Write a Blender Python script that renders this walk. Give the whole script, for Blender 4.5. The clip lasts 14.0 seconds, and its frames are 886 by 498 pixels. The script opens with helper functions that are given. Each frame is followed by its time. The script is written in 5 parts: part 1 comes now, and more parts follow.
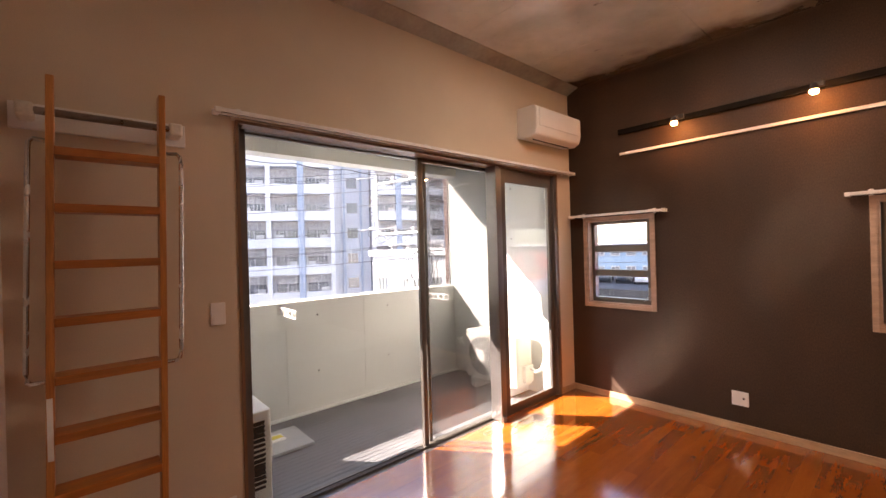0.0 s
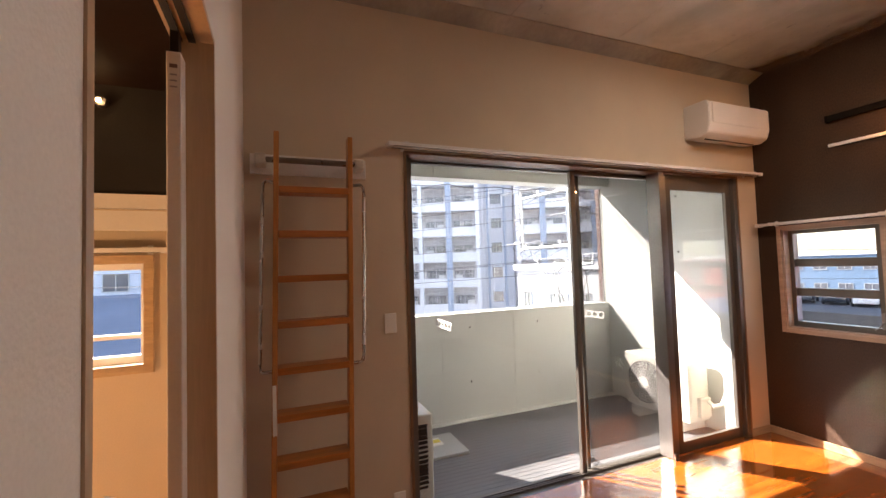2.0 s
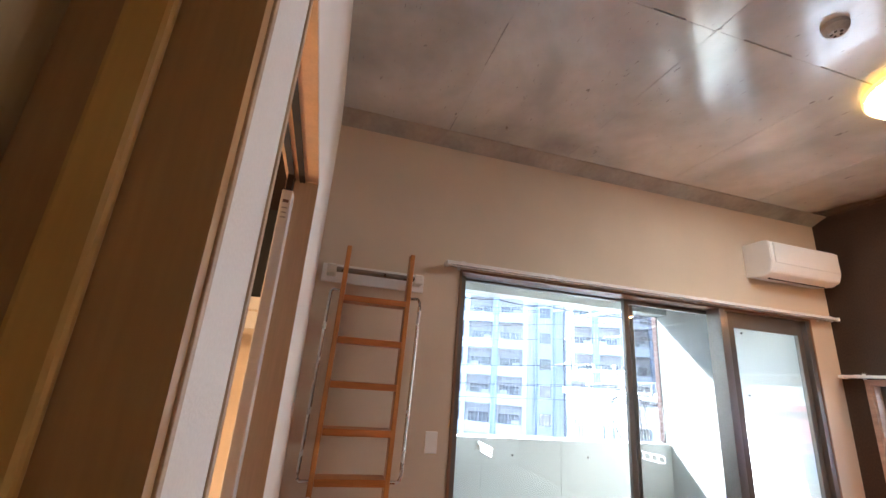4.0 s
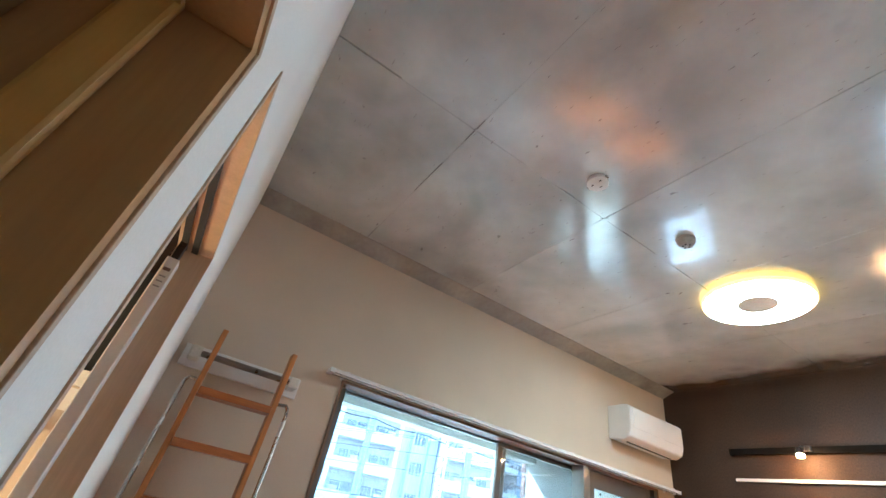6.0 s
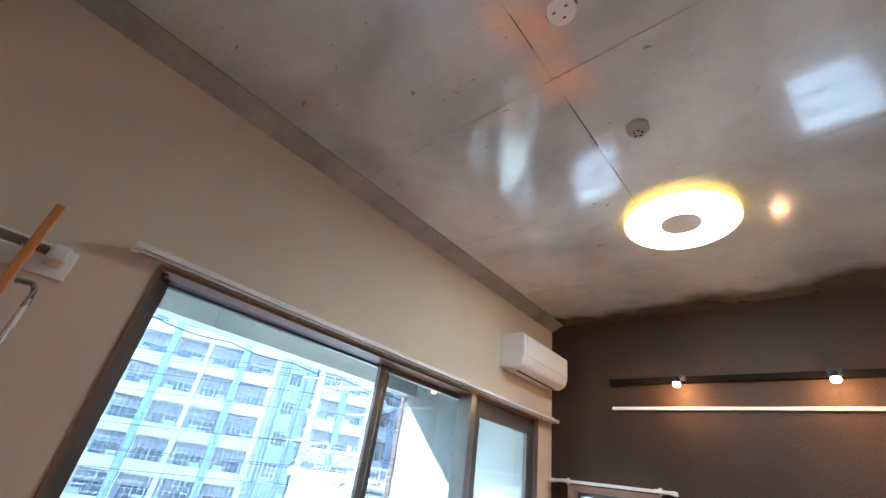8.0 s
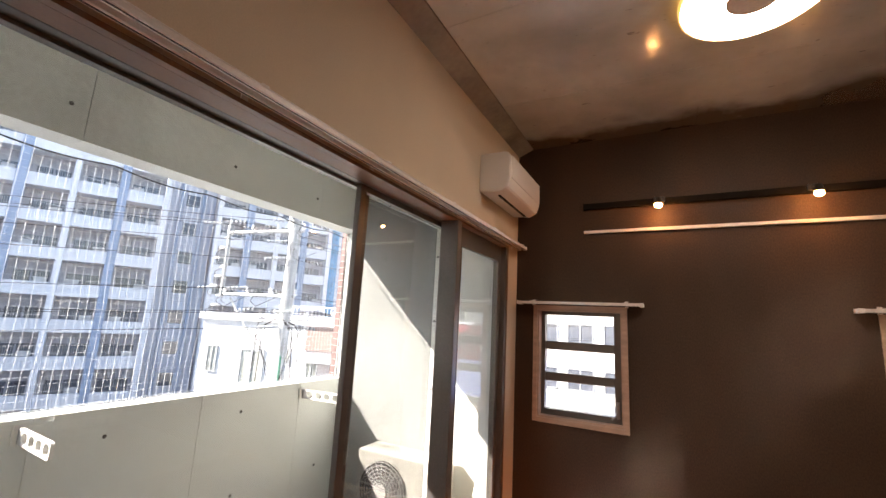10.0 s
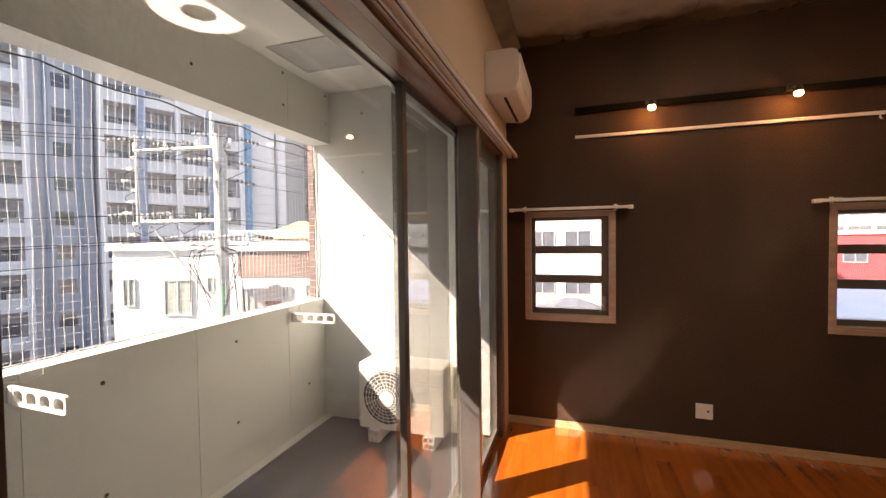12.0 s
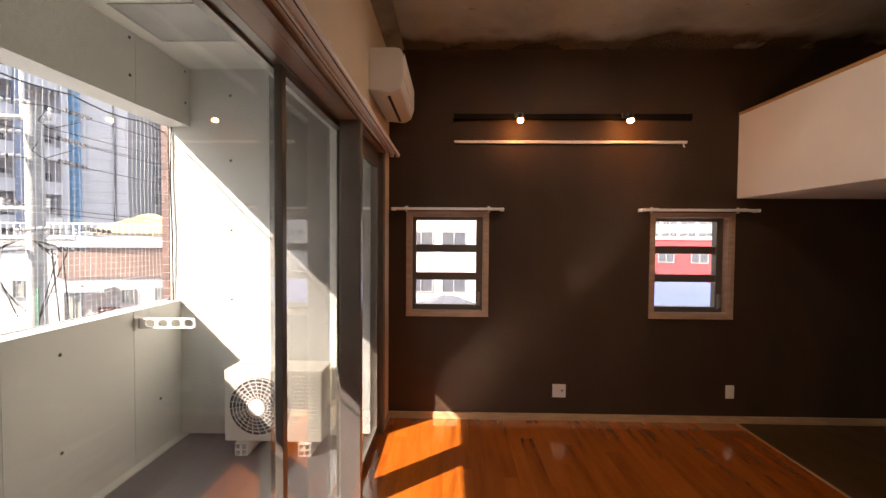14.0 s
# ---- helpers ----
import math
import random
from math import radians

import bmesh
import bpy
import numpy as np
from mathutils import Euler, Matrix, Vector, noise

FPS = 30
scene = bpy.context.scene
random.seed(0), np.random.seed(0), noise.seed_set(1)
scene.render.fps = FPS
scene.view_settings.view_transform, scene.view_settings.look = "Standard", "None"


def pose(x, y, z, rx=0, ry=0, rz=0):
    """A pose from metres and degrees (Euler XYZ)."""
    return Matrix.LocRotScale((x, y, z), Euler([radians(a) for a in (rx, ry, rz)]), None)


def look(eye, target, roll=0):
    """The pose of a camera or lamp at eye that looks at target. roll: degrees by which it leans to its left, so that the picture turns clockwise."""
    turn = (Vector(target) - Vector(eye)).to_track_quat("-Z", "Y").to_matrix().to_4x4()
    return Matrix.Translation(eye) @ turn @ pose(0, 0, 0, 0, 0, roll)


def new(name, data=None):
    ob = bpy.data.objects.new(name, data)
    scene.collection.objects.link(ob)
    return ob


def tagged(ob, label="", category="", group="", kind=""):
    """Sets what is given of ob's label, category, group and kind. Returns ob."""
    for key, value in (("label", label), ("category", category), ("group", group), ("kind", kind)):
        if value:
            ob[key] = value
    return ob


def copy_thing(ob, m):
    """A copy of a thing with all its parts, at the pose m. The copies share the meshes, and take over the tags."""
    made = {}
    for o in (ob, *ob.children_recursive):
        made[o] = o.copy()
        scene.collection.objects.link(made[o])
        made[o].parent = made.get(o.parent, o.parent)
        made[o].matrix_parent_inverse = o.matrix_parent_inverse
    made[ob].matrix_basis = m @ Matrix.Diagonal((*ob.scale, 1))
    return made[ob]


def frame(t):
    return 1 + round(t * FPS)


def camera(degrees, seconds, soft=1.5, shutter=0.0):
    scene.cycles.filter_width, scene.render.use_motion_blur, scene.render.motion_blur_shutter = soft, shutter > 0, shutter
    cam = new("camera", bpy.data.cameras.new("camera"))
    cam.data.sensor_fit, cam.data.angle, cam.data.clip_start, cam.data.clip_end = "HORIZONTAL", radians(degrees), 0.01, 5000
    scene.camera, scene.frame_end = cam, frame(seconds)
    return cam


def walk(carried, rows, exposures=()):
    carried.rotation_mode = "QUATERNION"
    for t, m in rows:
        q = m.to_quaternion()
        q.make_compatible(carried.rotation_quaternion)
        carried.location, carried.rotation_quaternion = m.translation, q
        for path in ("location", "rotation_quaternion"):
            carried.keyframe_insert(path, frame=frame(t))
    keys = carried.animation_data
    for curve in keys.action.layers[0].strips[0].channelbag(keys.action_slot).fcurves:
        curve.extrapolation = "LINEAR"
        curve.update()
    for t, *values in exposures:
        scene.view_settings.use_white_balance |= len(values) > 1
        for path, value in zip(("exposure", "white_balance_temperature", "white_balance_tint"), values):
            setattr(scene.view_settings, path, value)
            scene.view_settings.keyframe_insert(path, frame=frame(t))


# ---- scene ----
cam = camera(93.9, 14.0)
PATH = [
    (0, (2.446, -4.024, 1.553), (0.948, -2.699, 1.551), -1.6),
    (0.5, (2.449, -4.034, 1.56), (0.825, -2.867, 1.567), -1.8),
    (1, (2.428, -4.061, 1.558), (0.708, -3.041, 1.586), -2.2),
    (1.5, (2.438, -4.073, 1.562), (0.632, -3.215, 1.612), -2.2),
    (2, (2.438, -4.095, 1.567), (0.584, -3.35, 1.653), -1.8),
    (2.2, (2.437, -4.107, 1.561), (0.568, -3.404, 1.675), -1.6),
    (4.3, (2.539, -4.173, 1.615), (0.717, -3.703, 2.293), 6.4),
    (4.5, (2.536, -4.185, 1.612), (0.748, -3.7, 2.366), 7.2),
    (5, (2.566, -4.189, 1.636), (0.864, -3.648, 2.536), 9.6),
    (5.5, (2.558, -4.184, 1.631), (0.969, -3.546, 2.665), 11.4),
    (5.6, (2.567, -4.182, 1.643), (0.995, -3.521, 2.687), 11.7),
    (6, (2.536, -4.163, 1.64), (1.054, -3.41, 2.752), 12.3),
    (6.5, (2.45, -4.106, 1.636), (1.062, -3.243, 2.788), 12.5),
    (7, (2.352, -3.976, 1.648), (1.027, -3.003, 2.786), 11.9),
    (7.5, (2.198, -3.805, 1.661), (0.921, -2.713, 2.746), 10.6),
    (8, (1.94, -3.691, 1.661), (0.714, -2.459, 2.652), 9.0),
    (8.5, (1.661, -3.584, 1.647), (0.52, -2.189, 2.514), 6.4),
    (9, (1.434, -3.396, 1.629), (0.373, -1.859, 2.342), 5.4),
    (11.3, (0.739, -3.572, 1.673), (-0.014, -1.719, 1.673), -0.0),
    (11.5, (0.654, -3.572, 1.649), (-0.056, -1.702, 1.631), -0.2),
    (12, (0.569, -3.602, 1.622), (-0.042, -1.699, 1.567), -0.7),
    (12.5, (0.55, -3.62, 1.626), (0.064, -1.681, 1.546), -0.9),
    (13, (0.519, -3.624, 1.603), (0.197, -1.652, 1.533), -0.5),
    (13.5, (0.534, -3.626, 1.597), (0.358, -1.634, 1.535), -0.0),
    (14, (0.554, -3.621, 1.606), (0.511, -1.622, 1.548), 0.4),
]
walk(cam, [(t, look(*p)) for t, *p in PATH], exposures=[
    (0.0, 2.82, 7400, 28), (2.2, 2.7, 7050, 21), (4.3, 3.62, 5350, 8), (6.5, 3.76, 4600, -8), (7.5, 3.58, 4700, -5), (9.0, 2.8, 5550, 10), (11.3, 2.1, 8200, 25), (14.0, 1.97, 7800, 25)])

# ---- world and large lights ----
scene.cycles.caustics_reflective = True
scene.cycles.blur_glossy = 0.0
scene.cycles.sample_clamp_indirect = 0.0
SUN_TO = Vector((1.24, 1.0, -1.24)).normalized()
world = bpy.data.worlds.new("sky")
world.use_nodes = True
scene.world = world
sky = world.node_tree.nodes.new("ShaderNodeTexSky")
sky.sky_type = "NISHITA"
sky.sun_disc = False
sky.sun_elevation = math.asin(-SUN_TO.z)
sky.sun_rotation = math.atan2(-SUN_TO.x, -SUN_TO.y)
bg = world.node_tree.nodes["Background"]
bg.inputs[1].default_value = 0.11
world.node_tree.links.new(sky.outputs[0], bg.inputs[0])
sun_data = bpy.data.lights.new("sun", "SUN")
sun_data.energy, sun_data.angle, sun_data.color = 5.0, radians(0.5), (1.0, 0.95, 0.87)
sun = new("sun", sun_data)
sun.rotation_euler = SUN_TO.to_track_quat("-Z", "Y").to_euler()


def lamp(name, place, watts, colour, radius):
    data = bpy.data.lights.new(name, "POINT")
    data.energy, data.color, data.shadow_soft_size = watts, colour, radius
    ob = new(name, data)
    ob.location = place
    return ob


WARM = (1.0, 0.43, 0.12)
# Unseen fill lamp in mid-room, added for the yellow glow on the bedroom walls.
lamp("bedroom_fill_light", (1.2, -6.1, 1.2), 10, (1.0, 0.62, 0.30), 0.05)


# ---- materials ----
def material(name, colour, rough=0.6, metal=0.0, spec=0.5, vary=0.12, scale=3.0, fine=60.0, bump=0.05, stretch=(1, 1, 1),
             tint=None, random_value=0.0, coat=0.0, stains=0.0, stain_scale=1.2, bump_dist=0.004, fine_vary=0.08, coat_rough=0.1):
    """A surface with broad and fine variation of colour, gloss and relief, in metres."""
    m = bpy.data.materials.new(name)
    m.use_nodes = True
    n, l = m.node_tree.nodes, m.node_tree.links
    p = n["Principled BSDF"]
    p.inputs["Metallic"].default_value = metal
    p.inputs["Specular IOR Level"].default_value = spec
    p.inputs["Coat Weight"].default_value = coat
    p.inputs["Coat Roughness"].default_value = coat_rough
    co = n.new("ShaderNodeTexCoord")
    mp = n.new("ShaderNodeMapping")
    mp.inputs["Scale"].default_value = stretch
    l.new(co.outputs["Object"], mp.inputs[0])
    broad = n.new("ShaderNodeTexNoise")
    broad.inputs["Scale"].default_value, broad.inputs["Detail"].default_value = scale, 5
    small = n.new("ShaderNodeTexNoise")
    small.inputs["Scale"].default_value, small.inputs["Detail"].default_value = fine, 4
    l.new(mp.outputs[0], broad.inputs["Vector"])
    l.new(mp.outputs[0], small.inputs["Vector"])
    ramp = n.new("ShaderNodeMix")
    ramp.data_type = "RGBA"
    dark = [c * (1 - 2 * vary) for c in colour]
    light = list(tint) if tint else [min(1, c * (1 + vary)) for c in colour]
    ramp.inputs["A"].default_value, ramp.inputs["B"].default_value = (*dark, 1), (*light, 1)
    rng = n.new("ShaderNodeMapRange")
    rng.inputs["From Min"].default_value, rng.inputs["From Max"].default_value = 0.3, 0.7
    l.new(broad.outputs[0], rng.inputs[0])
    fac = rng.outputs[0]
    if random_value:
        info = n.new("ShaderNodeObjectInfo")
        mixr = n.new("ShaderNodeMix")
        mixr.inputs["Factor"].default_value = random_value
        l.new(fac, mixr.inputs["A"])
        l.new(info.outputs["Random"], mixr.inputs["B"])
        fac = mixr.outputs[0]
        add = n.new("ShaderNodeVectorMath")
        add.operation = "SCALE"
        comb = n.new("ShaderNodeCombineXYZ")
        for k in range(3):
            l.new(info.outputs["Random"], comb.inputs[k])
        add.inputs["Scale"].default_value = 37.0
        l.new(comb.outputs[0], add.inputs[0])
        off = n.new("ShaderNodeVectorMath")
        l.new(add.outputs[0], off.inputs[0])
        l.new(mp.outputs[0], off.inputs[1])
        l.new(off.outputs[0], broad.inputs["Vector"])
        l.new(off.outputs[0], small.inputs["Vector"])
    l.new(fac, ramp.inputs["Factor"])
    last = ramp.outputs["Result"]
    grain = n.new("ShaderNodeMix")
    grain.data_type, grain.blend_type = "RGBA", "MULTIPLY"
    grain.inputs["Factor"].default_value = 1.0
    gr = n.new("ShaderNodeMapRange")
    gr.inputs["From Min"].default_value, gr.inputs["From Max"].default_value = 0.3, 0.7
    gr.inputs["To Min"].default_value, gr.inputs["To Max"].default_value = 1 - fine_vary, 1 + fine_vary
    l.new(small.outputs[0], gr.inputs[0])
    l.new(last, grain.inputs["A"])
    l.new(gr.outputs[0], grain.inputs["B"])
    last = grain.outputs["Result"]
    if stains:
        st = n.new("ShaderNodeTexNoise")
        st.inputs["Scale"].default_value, st.inputs["Detail"].default_value, st.inputs["Distortion"].default_value = stain_scale, 8, 0.6
        l.new(co.outputs["Object"], st.inputs["Vector"])
        sr = n.new("ShaderNodeMapRange")
        sr.inputs["From Min"].default_value, sr.inputs["From Max"].default_value = 0.52, 0.68
        sr.inputs["To Min"].default_value, sr.inputs["To Max"].default_value = 1.0, 1.0 - stains
        l.new(st.outputs[0], sr.inputs[0])
        sm = n.new("ShaderNodeMix")
        sm.data_type, sm.blend_type = "RGBA", "MULTIPLY"
        sm.inputs["Factor"].default_value = 1.0
        l.new(last, sm.inputs["A"])
        l.new(sr.outputs[0], sm.inputs["B"])
        last = sm.outputs["Result"]
    l.new(last, p.inputs["Base Color"])
    rr = n.new("ShaderNodeMapRange")
    rr.inputs["From Min"].default_value, rr.inputs["From Max"].default_value = 0.3, 0.7
    rr.inputs["To Min"].default_value, rr.inputs["To Max"].default_value = max(0.03, rough * 0.8), min(1, rough * 1.2)
    l.new(broad.outputs[0], rr.inputs[0])
    l.new(rr.outputs[0], p.inputs["Roughness"])
    if bump:
        b = n.new("ShaderNodeBump")
        b.inputs["Strength"].default_value, b.inputs["Distance"].default_value = bump, bump_dist
        l.new(small.outputs[0], b.inputs["Height"])
        l.new(b.outputs[0], p.inputs["Normal"])
    return m


def glowing(name, colour, strength):
    m = bpy.data.materials.new(name)
    m.use_nodes = True
    p = m.node_tree.nodes["Principled BSDF"]
    p.inputs["Base Color"].default_value = (0.8, 0.8, 0.8, 1)
    p.inputs["Emission Color"].default_value = (*colour, 1)
    p.inputs["Emission Strength"].default_value = strength
    return m


def glass(name, colour=(0.93, 0.96, 0.96), gloss=1.0):
    m = bpy.data.materials.new(name)
    m.use_nodes = True
    n, l = m.node_tree.nodes, m.node_tree.links
    n.remove(n["Principled BSDF"])
    clear, shine = n.new("ShaderNodeBsdfTransparent"), n.new("ShaderNodeBsdfGlossy")
    mix, fr = n.new("ShaderNodeMixShader"), n.new("ShaderNodeLayerWeight")
    power = n.new("ShaderNodeMath")
    power.operation, power.inputs[1].default_value = "POWER", 4.0
    soft = n.new("ShaderNodeMath")
    soft.operation, soft.inputs[1].default_value, soft.inputs[2].default_value = "MULTIPLY_ADD", 0.75, 0.035
    l.new(fr.outputs["Facing"], power.inputs[0])
    l.new(power.outputs[0], soft.inputs[0])
    clear.inputs["Color"].default_value = (*colour, 1)
    shine.inputs["Roughness"].default_value = 0.01
    k = n.new("ShaderNodeMath")
    k.operation = "MULTIPLY"
    k.inputs[1].default_value = gloss
    l.new(soft.outputs[0], k.inputs[0])
    l.new(k.outputs[0], mix.inputs[0])
    l.new(clear.outputs[0], mix.inputs[1])
    l.new(shine.outputs[0], mix.inputs[2])
    l.new(mix.outputs[0], n["Material Output"].inputs[0])
    return m


M_WALL = material("white_wallpaper", (0.84, 0.80, 0.74), 0.75, vary=0.03, scale=1.5, fine=180, bump=0.25, spec=0.25, fine_vary=0.03)
M_TAN = material("beige_wallpaper", (0.64, 0.525, 0.39), 0.75, vary=0.04, scale=1.5, fine=180, bump=0.25, spec=0.25, fine_vary=0.04)
M_DARK = material("dark_brown_wallpaper", (0.060, 0.036, 0.023), 0.6, vary=0.16, scale=1.6, fine=140, bump=0.6, fine_vary=0.24, spec=0.25, stretch=(1, 1, 0.5))
M_CEIL = material("coated_concrete_ceiling", (0.64, 0.675, 0.655), 0.2, vary=0.17, scale=1.3, fine=9, bump=0.02, fine_vary=0.04, spec=0.8, stains=0.28,
                  stain_scale=0.9, coat=0.85, coat_rough=0.09, bump_dist=0.003)


def brown_patches(m, y_edge, depth):
    """Brown patches of uneven shape, denser towards a wall, in a strip of the given depth along it."""
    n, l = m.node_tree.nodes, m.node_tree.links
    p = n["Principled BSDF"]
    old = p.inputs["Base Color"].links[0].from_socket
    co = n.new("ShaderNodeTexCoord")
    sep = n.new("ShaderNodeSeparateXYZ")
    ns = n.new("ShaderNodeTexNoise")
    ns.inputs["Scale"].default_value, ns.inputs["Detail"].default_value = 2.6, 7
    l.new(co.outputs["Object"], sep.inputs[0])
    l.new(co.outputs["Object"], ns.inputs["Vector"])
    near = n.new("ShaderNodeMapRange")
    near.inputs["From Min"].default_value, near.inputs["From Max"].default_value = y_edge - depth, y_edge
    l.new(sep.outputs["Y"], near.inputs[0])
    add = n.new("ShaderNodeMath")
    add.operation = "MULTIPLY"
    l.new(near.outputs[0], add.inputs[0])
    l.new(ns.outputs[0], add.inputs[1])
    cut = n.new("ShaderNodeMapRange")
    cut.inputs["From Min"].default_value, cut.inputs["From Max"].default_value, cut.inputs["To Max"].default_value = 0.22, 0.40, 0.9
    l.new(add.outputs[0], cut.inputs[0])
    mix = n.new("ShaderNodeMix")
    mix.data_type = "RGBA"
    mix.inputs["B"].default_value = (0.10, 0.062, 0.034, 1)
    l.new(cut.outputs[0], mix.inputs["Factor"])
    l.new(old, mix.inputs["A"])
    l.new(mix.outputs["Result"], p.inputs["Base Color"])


def pits(m, size=11.0, turn=0.7, long=2.4, low=0.715, high=0.76, depth=0.6):
    """Sparse dark pits and scuffs in the concrete."""
    n, l = m.node_tree.nodes, m.node_tree.links
    p = n["Principled BSDF"]
    old = p.inputs["Base Color"].links[0].from_socket
    co, mp, ns = n.new("ShaderNodeTexCoord"), n.new("ShaderNodeMapping"), n.new("ShaderNodeTexNoise")
    mp.inputs["Scale"].default_value, mp.inputs["Rotation"].default_value = (1.0, long, 1.0), (0, 0, turn)
    ns.inputs["Scale"].default_value, ns.inputs["Detail"].default_value = size, 3
    l.new(co.outputs["Object"], mp.inputs[0])
    l.new(mp.outputs[0], ns.inputs["Vector"])
    cut = n.new("ShaderNodeMapRange")
    cut.inputs["From Min"].default_value, cut.inputs["From Max"].default_value, cut.inputs["To Max"].default_value = low, high, depth
    l.new(ns.outputs[0], cut.inputs[0])
    mix = n.new("ShaderNodeMix")
    mix.data_type = "RGBA"
    mix.inputs["B"].default_value = (0.12, 0.11, 0.10, 1)
    l.new(cut.outputs[0], mix.inputs["Factor"])
    l.new(old, mix.inputs["A"])
    l.new(mix.outputs["Result"], p.inputs["Base Color"])


pits(M_CEIL)
pits(M_CEIL, 17.0, -0.5, 5.0, 0.70, 0.74, 0.5)
pits(M_CEIL, 3.2, 0.2, 1.3, 0.70, 0.80, 0.3)
brown_patches(M_CEIL, 0.0, 0.65)
M_CONC = material("balcony_concrete", (0.71, 0.73, 0.70), 0.7, vary=0.06, scale=0.9, fine=45, bump=0.015, spec=0.3, stains=0.2, stain_scale=0.7)
M_JOINT = material("dark_joint", (0.08, 0.075, 0.07), 0.8, fine=40)
M_SUB = material("brown_subfloor", (0.14, 0.05, 0.02), 0.7, fine=40)
M_HAUNCH = material("rough_grey_concrete", (0.38, 0.36, 0.31), 0.65, vary=0.15, scale=2.5, fine=30, bump=0.1, stains=0.3, stain_scale=1.5)
M_PLANK = material("cherry_floorboard", (0.42, 0.095, 0.011), 0.12, vary=0.16, scale=2.2, fine=28, bump=0.03, stretch=(7, 0.7, 1), random_value=0.45, spec=1.0,
                   tint=(0.52, 0.140, 0.018), coat=1.0, coat_rough=0.12, bump_dist=0.0015, fine_vary=0.07)
M_PLANK.node_tree.nodes["Principled BSDF"].inputs["Coat IOR"].default_value = 1.8
M_TILE = material("brown_vinyl_floor", (0.085, 0.046, 0.016), 0.45, vary=0.12, scale=2.5, fine=40, stretch=(3, 1, 1), bump=0.05)
M_BASE = material("pale_wood_trim", (0.52, 0.36, 0.21), 0.45, vary=0.1, scale=6, fine=40, stretch=(1, 1, 6), bump=0.05)
M_TRIM = material("rose_brown_wood_casing", (0.48, 0.33, 0.24), 0.45, vary=0.1, scale=6, fine=40, stretch=(1, 1, 6), bump=0.05)
M_WOOD = material("honey_pine", (0.47, 0.185, 0.040), 0.4, vary=0.14, scale=3, fine=25, stretch=(8, 8, 0.5), bump=0.06, fine_vary=0.15)
M_TREAD = material("honey_pine_tread", (0.41, 0.140, 0.028), 0.4, vary=0.14, scale=3, fine=25, stretch=(8, 0.5, 8), bump=0.06, fine_vary=0.15)
M_CASE = material("brown_wood_casing", (0.50, 0.295, 0.12), 0.4, vary=0.06, scale=3, fine=25, stretch=(6, 6, 0.5), bump=0.03, fine_vary=0.05)
# The door wood again, with the deep frame's shade put into its colour.
M_LEAF = material("shaded_door_wood", (0.30, 0.20, 0.08), 0.5, vary=0.06, scale=2, fine=25, stretch=(6, 6, 0.5), bump=0.03, fine_vary=0.05)
M_DCASE = material("dark_brown_wood_casing", (0.22, 0.12, 0.06), 0.42, vary=0.08, scale=3, fine=25, stretch=(6, 6, 0.5), bump=0.03, fine_vary=0.06)
M_GOLD = material("golden_wood_stop", (0.64, 0.39, 0.11), 0.35, vary=0.05, scale=3, fine=25, stretch=(6, 6, 0.5), bump=0.03, fine_vary=0.04)
M_PEACH = material("peach_wood_lining", (0.56, 0.40, 0.25), 0.42, vary=0.06, scale=3, fine=25, stretch=(6, 6, 0.5), bump=0.03, fine_vary=0.05)
M_FRAME = material("bronze_aluminium", (0.15, 0.135, 0.118), 0.35, metal=0.4, vary=0.06, scale=4, fine=150, bump=0.02)
M_GREYAL = material("grey_aluminium", (0.32, 0.31, 0.30), 0.35, metal=0.8, vary=0.06, scale=4, fine=150, bump=0.02)
M_STEEL = material("brushed_steel", (0.55, 0.53, 0.50), 0.25, metal=1.0, vary=0.05, scale=8, fine=200, bump=0.02)
M_DSTEEL = material("dark_steel", (0.30, 0.27, 0.24), 0.3, metal=0.9, vary=0.06, scale=8, fine=200, bump=0.02)
M_WHITE = material("white_plastic", (0.80, 0.78, 0.74), 0.4, vary=0.02, scale=4, fine=120, bump=0.02, fine_vary=0.02)
M_IVORY = material("ivory_enamel", (0.74, 0.72, 0.65), 0.38, vary=0.03, scale=3, fine=90, bump=0.03)
M_BLACK = material("black_metal", (0.018, 0.016, 0.015), 0.4, vary=0.1, scale=6, fine=120, bump=0.02)
M_BLADE = material("dark_grey_plastic", (0.16, 0.16, 0.16), 0.5, fine=60)
M_DULL = material("matt_black_rail", (0.010, 0.009, 0.008), 0.9, spec=0.05, fine=120, bump=0.02)
M_RECESS = material("shaded_grey_plastic", (0.075, 0.075, 0.075), 0.6, fine=60)
M_GREYP = material("grey_plastic", (0.36, 0.35, 0.34), 0.5, vary=0.03, fine=90, bump=0.02)
M_SLOT = material("dark_recess", (0.025, 0.025, 0.025), 0.7, fine=60)
M_DECK = material("grey_deck_sheet", (0.17, 0.17, 0.178), 0.5, vary=0.1, scale=2.0, fine=40, bump=0.1, stains=0.25, stain_scale=1.6)
M_NET = material("white_net_cord", (0.75, 0.77, 0.80), 0.6, vary=0.05, bump=0)
M_YELLOW = material("yellow_sticker", (0.75, 0.62, 0.08), 0.5)
M_PLATE = material("galvanised_plate", (0.45, 0.46, 0.46), 0.45, metal=0.3, vary=0.08, scale=5, fine=60)
M_BRICK = material("red_brown_tile", (0.22, 0.145, 0.135), 0.6, vary=0.15, scale=6, fine=50)
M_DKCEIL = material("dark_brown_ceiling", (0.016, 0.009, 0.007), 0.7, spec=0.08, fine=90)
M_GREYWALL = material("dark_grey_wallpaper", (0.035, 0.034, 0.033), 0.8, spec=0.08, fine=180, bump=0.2)


